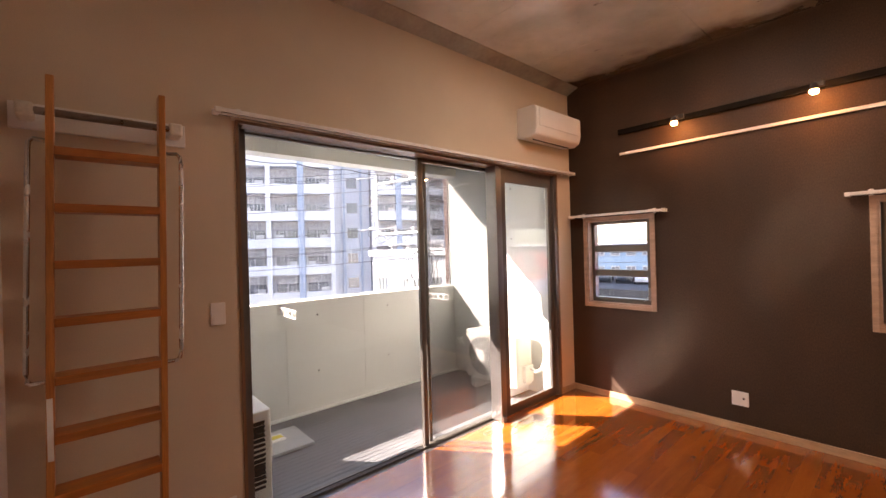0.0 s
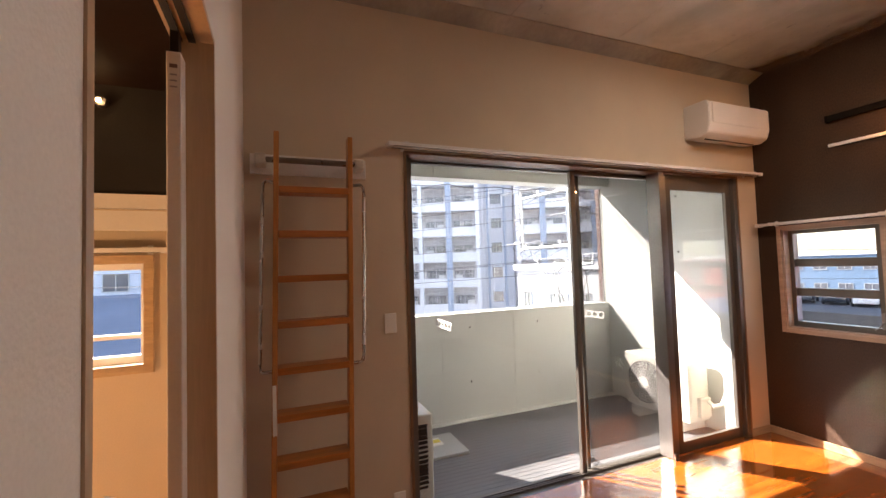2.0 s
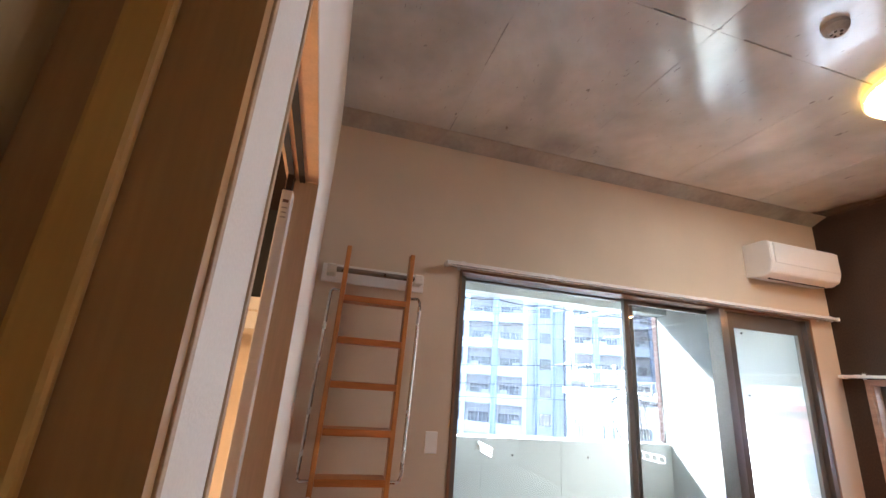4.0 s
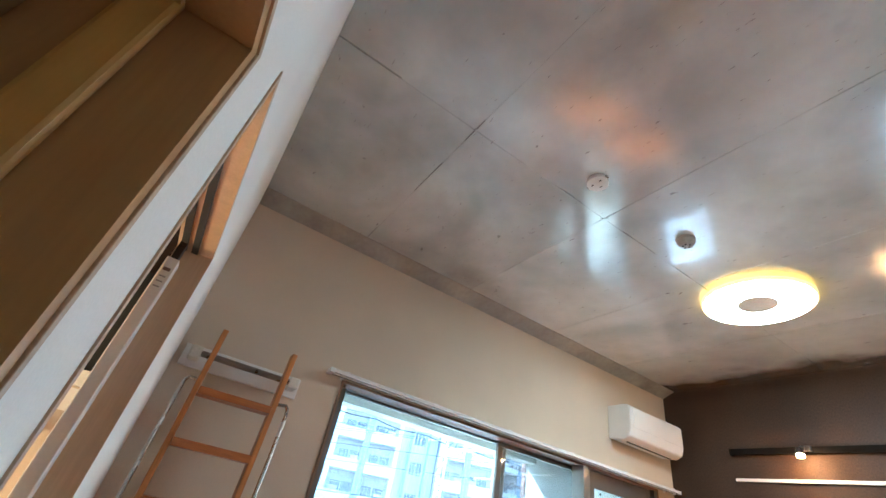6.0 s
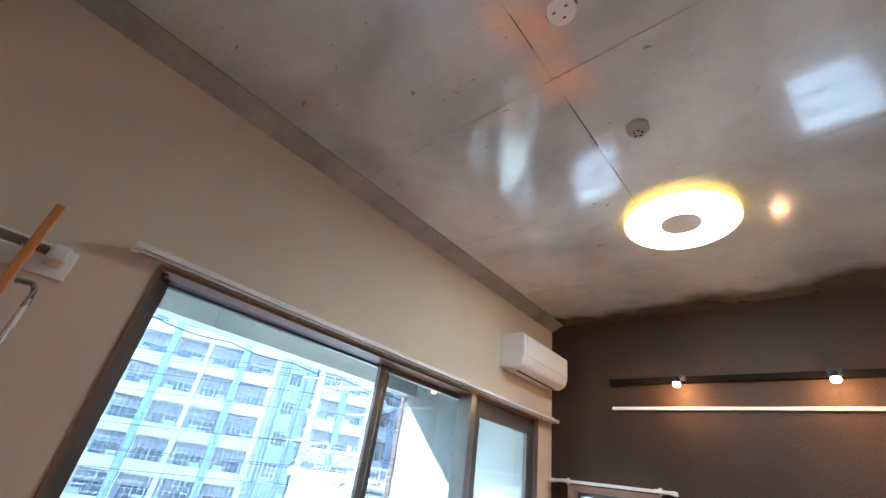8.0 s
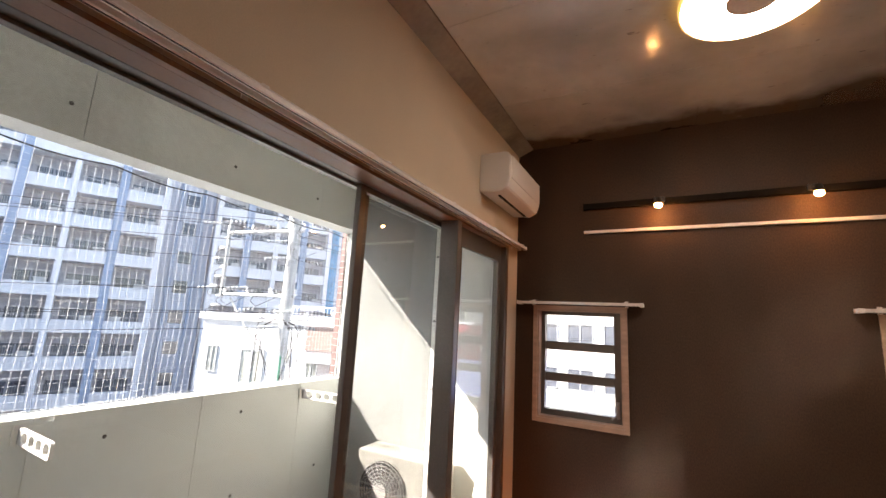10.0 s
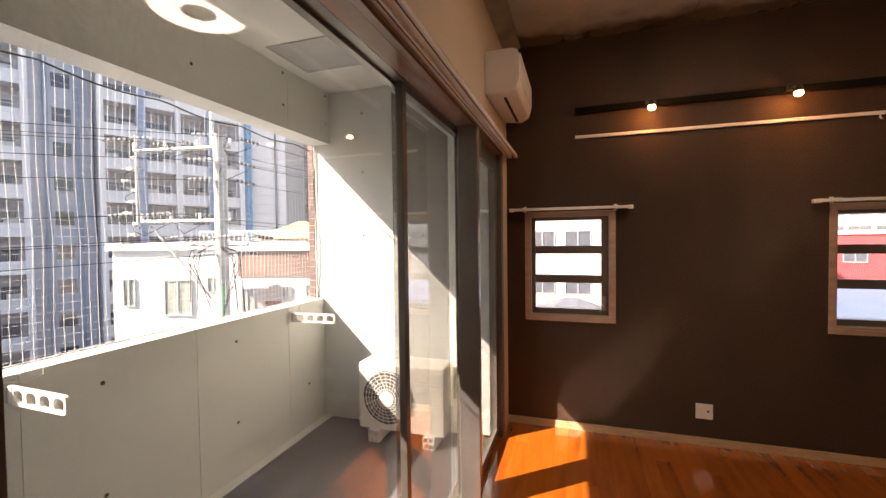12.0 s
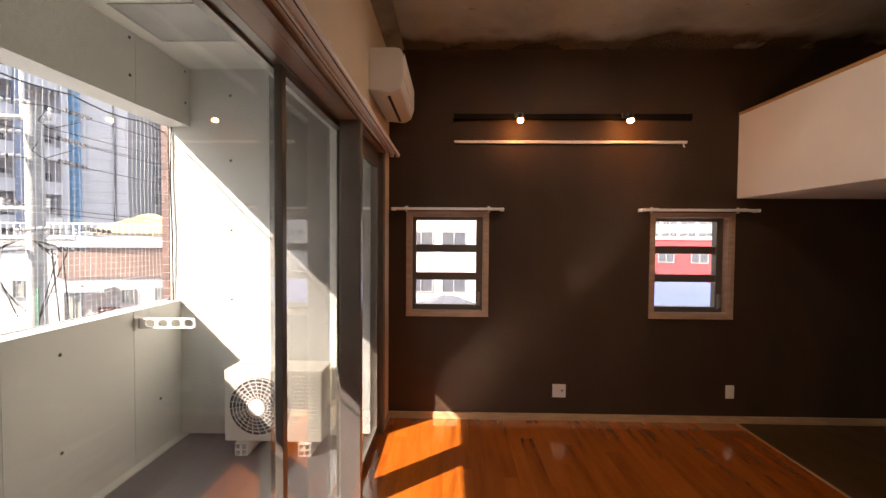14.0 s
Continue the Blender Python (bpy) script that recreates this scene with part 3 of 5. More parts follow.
# ---- partition openings ----
def sliding_opening():
    x0, x1, _, z1 = O1
    d = base("door_1", ((x0 + x1) / 2, YP - 0.07, 0), "open sliding bedroom door in a brown wooden lining", "door", kind="structure")
    f = bmesh.new()
    bx(f, x0, x0 + 0.016, YP - 0.102, YP + 0.003, 0, z1)
    bx(f, x1 - 0.016, x1, YP - 0.102, YP + 0.003, 0, z1)
    bx(f, x0 + 0.016, x1 - 0.016, YP - 0.102, YP + 0.003, z1 - 0.016, z1)
    part("lining", f, M_PEACH, d, "peach-brown wooden lining")
    f = bmesh.new()
    for y in (YP - 0.05, YP - 0.082):
        bx(f, x0 + 0.016, x1 - 0.016, y - 0.009, y + 0.009, z1 - 0.022, z1 - 0.016)
    part("track", f, M_SLOT, d, "black sliding track")
    lf_ = part("leaf", box(x0 + 0.018, x0 + 0.075, YP - 0.10, YP - 0.066, 0.01, z1 - 0.08, bevel=0.003), M_WHITE, d, "pale grey leaf edge")
    part("hanger", box(x0 + 0.03, x0 + 0.07, YP - 0.093, YP - 0.073, z1 - 0.08, z1 - 0.016, bevel=0.002), M_BLACK, lf_, "black roller hanger")
    part("sticker", box(x0 + 0.075, x0 + 0.077, YP - 0.094, YP - 0.072, z1 - 0.19, z1 - 0.11), M_WHITE, lf_, "white paper sticker")
    part("sticker_mark", box(x0 + 0.077, x0 + 0.078, YP - 0.092, YP - 0.074, z1 - 0.125, z1 - 0.115), M_BRICK, lf_, "red bar on the sticker")
    for k in range(3):
        part("sticker_line", box(x0 + 0.077, x0 + 0.0778, YP - 0.091, YP - 0.075, z1 - 0.145 - k * 0.016, z1 - 0.141 - k * 0.016), M_GREYP, lf_, "grey bar of small print")


def hinged_door():
    x0, x1, _, z1 = O2
    d = base("door_2", ((x0 + x1) / 2, YP - 0.1, 0), "closed brown wooden door set deep in its frame", "door", kind="structure")
    f = bmesh.new()
    for a, b, s in ((x0 - 0.012, x0 + 0.0, 1), (x1, x1 + 0.012, -1)):
        bx(f, a, b, YP - 0.0, YP + 0.005, 0, z1 + 0.012, bevel=0.001)
    bx(f, x0, x1, YP, YP + 0.005, z1, z1 + 0.012)
    part("casing", f, M_BASE, d, "pale wooden casing")
    f = bmesh.new()
    bx(f, x0, x0 + 0.02, YP - 0.175, YP + 0.002, 0, z1)
    bx(f, x1 - 0.02, x1, YP - 0.175, YP + 0.002, 0, z1)
    bx(f, x0 + 0.02, x1 - 0.02, YP - 0.175, YP + 0.002, z1 - 0.02, z1)
    part("lining", f, M_CASE, d, "brown wooden lining")
    f = bmesh.new()
    bx(f, x0 + 0.02, x0 + 0.034, YP - 0.098, YP - 0.062, 0, z1 - 0.02, bevel=0.005)
    bx(f, x1 - 0.034, x1 - 0.02, YP - 0.098, YP - 0.062, 0, z1 - 0.02, bevel=0.005)
    bx(f, x0 + 0.034, x1 - 0.034, YP - 0.098, YP - 0.062, z1 - 0.034, z1 - 0.02)
    part("stop", f, M_GOLD, d, "golden wooden door stop")
    lf_ = part("leaf", box(x0 + 0.022, x1 - 0.022, YP - 0.173, YP - 0.138, 0.01, z1 - 0.022), M_LEAF, d, "door leaf in olive brown with its shade put into the colour")
    f = bmesh.new()
    tube(f, [(x1 - 0.1, YP - 0.138, 1.0), (x1 - 0.1, YP - 0.085, 1.0), (x1 - 0.11, YP - 0.08, 1.0), (x1 - 0.22, YP - 0.08, 1.0)], 0.009, 8)
    part("lever_handle", f, M_STEEL, lf_, "steel lever handle")


sliding_opening()
hinged_door()
hk = base("wall_hook", (2.06, YP, 1.38), "small white plastic hook on the partition", "hook")
part("plate", box(2.045, 2.075, YP, YP + 0.006, 1.34, 1.40, bevel=0.002), M_WHITE, hk)
part("arm", tube(bmesh.new(), [(2.06, YP + 0.004, 1.37), (2.055, YP + 0.03, 1.375), (2.045, YP + 0.042, 1.40)], 0.006, 8), M_WHITE, hk, smooth=True)


# ---- ladder hung on the wall ----
def ladder():
    l = base("loft_ladder", (0.14, -3.9, 0), "honey pine loft ladder with steel handrails hanging against the wall", "ladder")
    ya, yb, xt, xb = -4.09, -3.722, 0.19, 0.235
    for y in (ya, yb):
        b = box(-0.032, 0.032, y - 0.013, y + 0.013, 0.0, 2.28, bevel=0.004)
        for v in b.verts:
            v.co.x += xb + (xt - xb) * v.co.z / 2.28
            v.co.y -= 0.042 * (1 - v.co.z / 2.28)
        part("side_rail", b, M_WOOD, l)
    for k in range(9):
        z = 0.189 + k * 0.2237
        x = xb + (xt - xb) * z / 2.28
        dy = 0.042 * (1 - z / 2.28)
        part("tread", box(x - 0.055, x + 0.055, ya + 0.013 - dy, yb - 0.013 - dy, z - 0.017, z + 0.017, bevel=0.003), M_TREAD, l)
    for y, s in ((ya, -1), (yb, 1)):
        o = y + s * 0.013
        pts = [(0.20, o, 2.02), (0.20, o + s * 0.04, 2.025), (0.205, o + s * 0.052, 2.01), (0.208, o + s * 0.055, 1.98),
               (0.222, o - 0.021 + s * 0.055, 1.12), (0.223, o - 0.022 + s * 0.05, 1.09), (0.223, o - 0.022 + s * 0.04, 1.08), (0.223, o - 0.022, 1.08)]
        part("handrail", tube(bmesh.new(), pts, 0.009, 10), M_STEEL, l, "bent steel handrail", smooth=True)
        b = bmesh.new()
        tube(b, [(0.19, y, 2.16), (0.15, y, 2.165), (0.12, y, 2.185), (0.108, y, 2.165)], 0.008, 8)
        part("hook", b, M_STEEL, l, "steel hook", smooth=True)
    part("sticker", box(0.252, 0.2535, ya - 0.034, ya - 0.016, 0.78, 1.02), M_WHITE, l, "white warning sticker")


def hanging_bar():
    r = base("hanging_bar", (0, -3.9, 2.15), "dark steel hanging bar on a white wall board", "rail")
    part("backboard", box(0.0, 0.018, -4.225, -3.60, 2.10, 2.21, bevel=0.003), M_WHITE, r, "white painted board")
    part("bar", cyl(bmesh.new(), (0.105, -4.17, 2.16), (0.105, -3.655, 2.16), 0.016, 14), M_DSTEEL, r, smooth=True)
    for y in (-4.17, -3.655):
        b = bmesh.new()
        bx(b, 0.018, 0.125, y - 0.028, y + 0.028, 2.13, 2.19, bevel=0.01)
        part("bracket", b, M_IVORY, r, "ivory bracket")


ladder()
hanging_bar()


# ---- fixtures ----
def indoor_unit():
    a = base("air_conditioner", (0, -0.5, 2.56), "white wall-mounted air conditioner above the balcony window", "air conditioner")
    prof = [(0.0, 2.57), (0.15, 2.555), (0.205, 2.585), (0.226, 2.65), (0.226, 2.80), (0.212, 2.835), (0.18, 2.846), (0.0, 2.846)]
    b = bmesh.new()
    ends = [[b.verts.new((x, y, z)) for x, z in prof] for y in (-0.885, -0.132)]
    n = len(prof)
    for k in range(n):
        b.faces.new((ends[0][k], ends[0][(k + 1) % n], ends[1][(k + 1) % n], ends[1][k]))
    b.faces.new(ends[0])
    b.faces.new(ends[1][::-1])
    bmesh.ops.recalc_face_normals(b, faces=b.faces)
    bmesh.ops.bevel(b, geom=[e for e in b.edges], offset=0.006, segments=2, affect="EDGES")
    part("body", b, M_WHITE, a, smooth=True)
    f = box(0.224, 0.231, -0.85, -0.145, 2.655, 2.82, bevel=0.003)
    part("front_panel", f, M_WHITE, a)
    s = bmesh.new()
    bx(s, 0.112, 0.132, -0.80, -0.20, 2.550, 2.561)
    part("outlet_slot", s, M_SLOT, a, "dark air outlet")
    s = box(0.13, 0.20, -0.80, -0.20, 2.552, 2.558, bevel=0.002)
    for v_ in s.verts:
        v_.co.z += (v_.co.x - 0.13) * 0.5
    part("flap", s, M_WHITE, a)


indoor_unit()


def ring_light():
    x, y = 1.542, -1.376
    r = base("ceiling_light", (x, y, H), "round lit ceiling light with an amber rim and grey centre", "ceiling light")
    part("base_plate", cyl(bmesh.new(), (x, y, H - 0.02), (x, y, H + 0.004), 0.26, 48), M_WHITE, r, smooth=True)
    part("rim", cyl(bmesh.new(), (x, y, H - 0.044), (x, y, H - 0.02), 0.304, 48), M_LEDRIM, r, "glowing amber rim", smooth=True)
    b = bmesh.new()
    prof = [(0.107, -0.046), (0.125, -0.052), (0.21, -0.053), (0.27, -0.051), (0.294, -0.045), (0.294, -0.036), (0.107, -0.036)]
    n, rings = 56, []
    for k in range(n):
        c, s = math.cos(k * math.tau / n), math.sin(k * math.tau / n)
        rings.append([b.verts.new((x + q * c, y + q * s, H + z)) for q, z in prof])
    for k in range(n):
        a, c = rings[k], rings[(k + 1) % n]
        for j in range(len(prof)):
            b.faces.new((a[j], a[(j + 1) % len(prof)], c[(j + 1) % len(prof)], c[j]))
    bmesh.ops.recalc_face_normals(b, faces=b.faces)
    part("diffuser", b, M_LED, r, "lit white diffuser ring", smooth=True)
    part("centre_cap", cyl(bmesh.new(), (x, y, H - 0.050), (x, y, H - 0.03), 0.107, 40), M_IVORY, r, "grey centre cap", smooth=True)


ring_light()


def detector(name, x, y, r, h, label, cat):
    d = base(name, (x, y, H), label, cat)
    b = bmesh.new()
    cyl(b, (x, y, H - h * 0.45), (x, y, H + 0.004), r, 32)
    part("base", b, M_GREYP, d, smooth=True)
    b = bmesh.new()
    cyl(b, (x, y, H - h), (x, y, H - h * 0.45), r * 0.62, 32, r * 0.94)
    part("cap", b, M_GREYP, d, smooth=True)
    b = bmesh.new()
    for k in range(5):
        a = k * math.tau / 5
        cx, cy = x + r * 0.36 * math.cos(a), y + r * 0.36 * math.sin(a)
        bx(b, cx - 0.005, cx + 0.005, cy - 0.004, cy + 0.004, H - h - 0.002, H - h + 0.002)
    part("slots", b, M_SLOT, d, "dark sensor slots")


detector("smoke_detector", 1.577, -2.191, 0.05, 0.045, "grey round smoke detector on the concrete ceiling", "smoke detector")
cp = base("ceiling_socket", (1.546, -2.884, H), "white round ceiling lamp socket with three slots", "ceiling socket")
part("disc", cyl(bmesh.new(), (1.546, -2.884, H - 0.022), (1.546, -2.884, H + 0.003), 0.052, 32), M_WHITE, cp, smooth=True)
for ax, ay in ((0.0, 0.024), (0.024, -0.012), (-0.024, -0.012)):
    part("slot", box(1.546 + ax - 0.006, 1.546 + ax + 0.006, -2.884 + ay - 0.003, -2.884 + ay + 0.003, H - 0.0235, H - 0.02), M_SLOT, cp, "dark slot")

for s in (-1, 1):
    part("lug", box(1.546 + s * 0.052 - 0.008, 1.546 + s * 0.052 + 0.008, -2.884 - 0.01, -2.884 + 0.01, H - 0.014, H + 0.002, bevel=0.002), M_STEEL, cp, "metal lug")



def spot_track():
    t = base("lighting_track", (1.575, 0, 2.642), "black lighting track on the dark wall", "lighting track")
    part("rail", box(0.577, 2.573, -0.036, 0.0, 2.617, 2.665, bevel=0.003), M_DULL, t)
    for x in (0.571, 2.579):
        part("end_cap", box(x - 0.006, x + 0.006, -0.038, 0.0, 2.615, 2.667), M_DULL, t)
    p = base("picture_rail", (1.56, 0, 2.43), "white picture rail below the lighting track", "picture rail")
    part("rail", box(0.566, 2.558, -0.02, 0.0, 2.418, 2.442, bevel=0.003), M_WHITE, p)
    part("hook", tube(bmesh.new(), [(2.53, -0.012, 2.42), (2.53, -0.014, 2.395), (2.535, -0.024, 2.388)], 0.006, 6), M_WHITE, p)


spot_track()


def spotlight(x):
    s = base("spotlight", (x, -0.036, 2.642), "small lit halogen spotlight on the black track", "spotlight", "spotlights on the track")
    part("adapter", box(x - 0.03, x + 0.045, -0.062, -0.036, 2.628, 2.668, bevel=0.004), M_BLACK, s)
    part("stem", tube(bmesh.new(), [(x, -0.06, 2.645), (x, -0.11, 2.64), (x, -0.145, 2.622)], 0.007, 8), M_BLACK, s)
    part("lamp_holder", cyl(bmesh.new(), (x, -0.15, 2.632), (x, -0.15, 2.588), 0.016, 20, 0.031), M_BLACK, s, smooth=True)
    b = bmesh.new()
    cyl(b, (x, -0.15, 2.587), (x, -0.15, 2.572), 0.022, 20, 0.026)
    cyl(b, (x, -0.15, 2.572), (x, -0.15, 2.560), 0.026, 20, 0.016)
    part("bulb", b, M_BULB, s, "lit warm bulb", smooth=True)


spotlight(1.114)
spotlight(2.018)


def plate(name, at, axis, w, h, label, cat, marks):
    """A wall plate on the wall x=0 (axis x) or y=0 (axis y); marks: boxes on it by (u, v, half width, half height, material)."""
    u, z = at
    place = (0, u, z) if axis == "x" else (u, 0, z)
    p = base(name, place, label, cat)

    def flat(u0, u1, z0, z1, d0, d1, bev):
        return box(d0, d1, u0, u1, z0, z1, bevel=bev) if axis == "x" else box(u0, u1, -d1, -d0, z0, z1, bevel=bev)
    part("cover_plate", flat(u - w / 2, u + w / 2, z - h / 2, z + h / 2, 0, 0.009, 0.003), M_WHITE, p)
    for mname, du, dz, a, b, mt in marks:
        part(mname, flat(u + du - a, u + du + a, z + dz - b, z + dz + b, 0.008, 0.0115, 0), mt, p)


plate("wall_outlet", (1.503, 0.264), "y", 0.116, 0.116, "white square socket plate with aerial jack on dark wall", "outlet",
      [("socket_insert", -0.028, 0, 0.017, 0.038, M_WHITE), ("aerial_jack", 0.025, 0.004, 0.007, 0.007, M_SLOT)])
plate("wall_outlet", (2.98, 0.275), "y", 0.072, 0.116, "narrow white socket plate low on the dark wall under the loft", "outlet",
      [("socket_insert", 0, 0, 0.017, 0.038, M_WHITE)])
plate("light_switch", (-3.47, 1.24), "x", 0.072, 0.118, "white light switch plate beside the balcony window", "switch",
      [("rocker", 0, 0, 0.02, 0.045, M_WHITE)])
plate("wall_outlet", (-3.44, 0.19), "x", 0.072, 0.118, "white socket plate low beside the balcony window", "outlet",
      [("socket_insert", 0, 0.02, 0.017, 0.018, M_WHITE), ("socket_insert", 0, -0.022, 0.017, 0.018, M_WHITE)])

# ---- balcony ----
XI, XO, YE, YS, ZB, ZS, XB = -1.80, -1.99, -0.086, -3.56, -0.13, 3.025, -1.70   # parapet inside, outside, end walls, floor, soffit
PZ, BZ = 1.04, 2.536   # parapet top, beam underside


def tie_holes(bm, pts):
    for p, q in pts:
        cyl(bm, p, q, 0.012, 10)


fl = struct("balcony_floor", box(XO, -0.19, YS, YE, ZB - 0.2, ZB), M_DECK, "grey balcony floor sheet with narrow ribs", "floor")
st = struct("balcony_step", box(-0.215, -0.188, WY0, WY1, ZB - 0.05, -0.05), M_CONC, "concrete upstand below the balcony window", "step")
par = bmesh.new()
ys = [YS, -3.35, -2.44, -1.53, -0.62, YE]
for a, b in zip(ys, ys[1:]):
    bx(par, XO, XI, a + (0.0025 if a > YS else 0), b - (0.0025 if b < YE else 0), ZB - 0.15, PZ)
bx(par, XO, XI - 0.004, YS, YE, ZB - 0.15, PZ - 0.004)
struct("balcony_parapet", par, M_CONC, "pale cast concrete balcony parapet with formwork joints", "parapet")
th = bmesh.new()
for y in (-3.9, -3.0, -2.1, -1.2, -0.35):
    for z in (0.28, 0.88):
        tie_holes(th, [((XI - 0.01, y, z), (XI + 0.002, y, z))])
for y in (-3.6, -2.6, -1.6, -0.75, -0.15):
    for z in (2.72, 2.98):
        tie_holes(th, [((XB - 0.01, y, z), (XB + 0.002, y, z))])
for x in (-1.35, -0.75):
    for z in (0.45, 1.05, 1.65, 2.25, 2.8):
        tie_holes(th, [((x, YE - 0.002, z), (x, YE + 0.01, z))])
tagged(struct("tie_hole_trim", th, M_JOINT, "small dark round formwork tie holes in the concrete", "tie hole"), kind="stuff")
bm_ = bmesh.new()
for a, b in ((YS, -2.52), (-2.516, -0.70), (-0.696, YE)):
    bx(bm_, -1.905, XB, a, b, BZ, 3.3)
struct("balcony_beam", bm_, M_CONC, "pale concrete beam over the balcony opening", "beam")
so = bmesh.new()
bx(so, XB, -0.19, YS, YE, ZS, 3.3)
bx(so, -0.62, -0.19, YS, YE, ZS - 0.05, ZS)
struct("balcony_ceiling", so, M_CONC, "pale plastered balcony ceiling", "ceiling")
ew = bmesh.new()
bx(ew, XO + 0.10, -0.19, YE, YE + 0.18, ZB - 0.15, 3.3)
struct("balcony_end_wall", ew, M_CONC, "pale concrete end wall of the balcony", "wall")
struct("balcony_south_wall", box(XO, -0.19, YS - 0.15, YS, ZB - 0.15, 3.3), M_CONC, "pale concrete wall closing the balcony", "wall")
bp = base("brick_pier", (XO + 0.02, YE + 0.05, 0), "narrow red-brown tiled pier at the balcony end", "pier")
bm_ = bmesh.new()
k = 0
z = -3.0
while z < 3.2:
    bx(bm_, XO + 0.035, XO + 0.098, YE - 0.005, YE + 0.18, z, z + 0.062)
    z += 0.068
part("tiles", bm_, M_BRICK, bp)
part("mortar", box(XO + 0.038, XO + 0.095, YE, YE + 0.176, -3.0, 3.2), M_CONC, bp)
ht = base("ceiling_hatch", (-1.28, -0.84, ZS), "flat grey access hatch in the balcony ceiling", "hatch")
part("panel", box(-1.555, -1.015, -1.075, -0.615, ZS - 0.006, ZS), M_PLATE, ht)
hb = bmesh.new()
for a in ((-1.57, -1.555, -1.09, -0.60), (-1.015, -1.0, -1.09, -0.60), (-1.555, -1.015, -1.09, -1.075), (-1.555, -1.015, -0.615, -0.60)):
    bx(hb, *a, ZS - 0.009, ZS)
part("frame", hb, M_PLATE, ht)
rb = bmesh.new()
x = XI + 0.06
while x < -0.2:
    bx(rb, x, x + 0.035, YS, YE, ZB, ZB + 0.0015)
    x += 0.055
tagged(struct("deck_rib", rb, M_DECK, "narrow grey ribs on the balcony floor", "floor"), kind="stuff")
cv = struct("drain_trim", box(XI, XI + 0.07, YS, YE, ZB, ZB + 0.012), M_CONC, "pale mortar fillet along the parapet", "trim")


def outdoor_unit(name, x, y, z, turn, label):
    """Built facing -y with its left front foot at the origin, then placed."""
    u = base(name, (0, 0, 0), label, "outdoor unit", "outdoor units on the balcony")
    W, D, HH = 0.78, 0.28, 0.57
    part("casing", box(0, W, 0, D, 0, HH, bevel=0.012), M_IVORY, u)
    cx, cz, R = 0.275, 0.285, 0.23
    # No real opening: the shade behind the guard is a dark disc.
    part("fan_shade_disc", cyl(bmesh.new(), (cx, -0.003, cz), (cx, 0.0, cz), R, 40), M_RECESS, u, "flat dark disc standing for the shaded fan opening")
    b = bmesh.new()
    for k in range(7):
        a = k * math.tau / 7
        p0, p1 = Vector((cx, -0.006, cz)), Vector((cx + R * 0.9 * math.cos(a), -0.006, cz + R * 0.9 * math.sin(a)))
        d = Vector((-math.sin(a), 0, math.cos(a))) * 0.05
        b.faces.new([b.verts.new(q) for q in (p0 + d * 0.3, p1 - d, p1 + d, p0 - d * 0.3)])
    bmesh.ops.solidify(b, geom=b.faces[:], thickness=0.002)
    part("fan", b, M_BLADE, u, "dark grey fan blades")
    b = bmesh.new()
    for k in range(1, 9):
        r = R * k / 8.2
        tube(b, [(cx + r * math.cos(a * math.tau / 36), -0.018 - 0.012 * (1 - k / 8), cz + r * math.sin(a * math.tau / 36)) for a in range(37)], 0.003, 5)
    for k in range(24):
        a = k * math.tau / 24
        c, s = math.cos(a), math.sin(a)
        a2 = a + 0.35
        tube(b, [(cx + 0.06 * c, -0.03, cz + 0.06 * s), (cx + R * math.cos(a2), -0.014, cz + R * math.sin(a2))], 0.0028, 5)
    part("fan_guard", b, M_WHITE, u, "white wire fan guard")
    part("guard_hub", cyl(bmesh.new(), (cx, -0.038, cz), (cx, -0.022, cz), 0.065, 28), M_WHITE, u, smooth=True)
    for k in range(16):
        part("louvre", box(0.545, 0.745, -0.006, 0.004, 0.06 + k * 0.03, 0.077 + k * 0.03), M_IVORY, u)
    part("side_panel", box(W - 0.001, W + 0.004, 0.03, D - 0.03, 0.06, HH - 0.03), M_IVORY, u)
    part("valve_cover", box(W + 0.004, W + 0.05, 0.1, 0.24, 0.05, 0.24, bevel=0.008), M_IVORY, u)
    b = bmesh.new()
    for k in range(14):
        bx(b, -0.003, 0.0, 0.04, D - 0.04, 0.10 + k * 0.03, 0.115 + k * 0.03)
    part("side_slots", b, M_SLOT, u, "black side slots")
    for fx in (0.1, 0.6):
        b = bmesh.new()
        for sx in (0, 1):
            for sz in (0, 1):
                x0, z0 = fx + sx * 0.05, -0.10 + sz * 0.05
                bx(b, x0, x0 + 0.05, -0.03, D + 0.03, z0, z0 + 0.006)
                bx(b, x0, x0 + 0.05, -0.03, D + 0.03, z0 + 0.044, z0 + 0.05)
                bx(b, x0, x0 + 0.007, -0.03, D + 0.03, z0 + 0.006, z0 + 0.044)
                bx(b, x0 + 0.043, x0 + 0.05, -0.03, D + 0.03, z0 + 0.006, z0 + 0.044)
        part("foot_block", b, M_WHITE, u, "white hollow plastic block")
    b = bmesh.new()
    for k in range(13):
        bx(b, -0.002, 0.004, 0.045, D - 0.03, 0.07 + k * 0.034, 0.088 + k * 0.034)
    part("side_grille", b, M_BLACK, u, "dark side slots")
    u.matrix_basis = pose(x, y, z, 0, 0, turn)
    return u


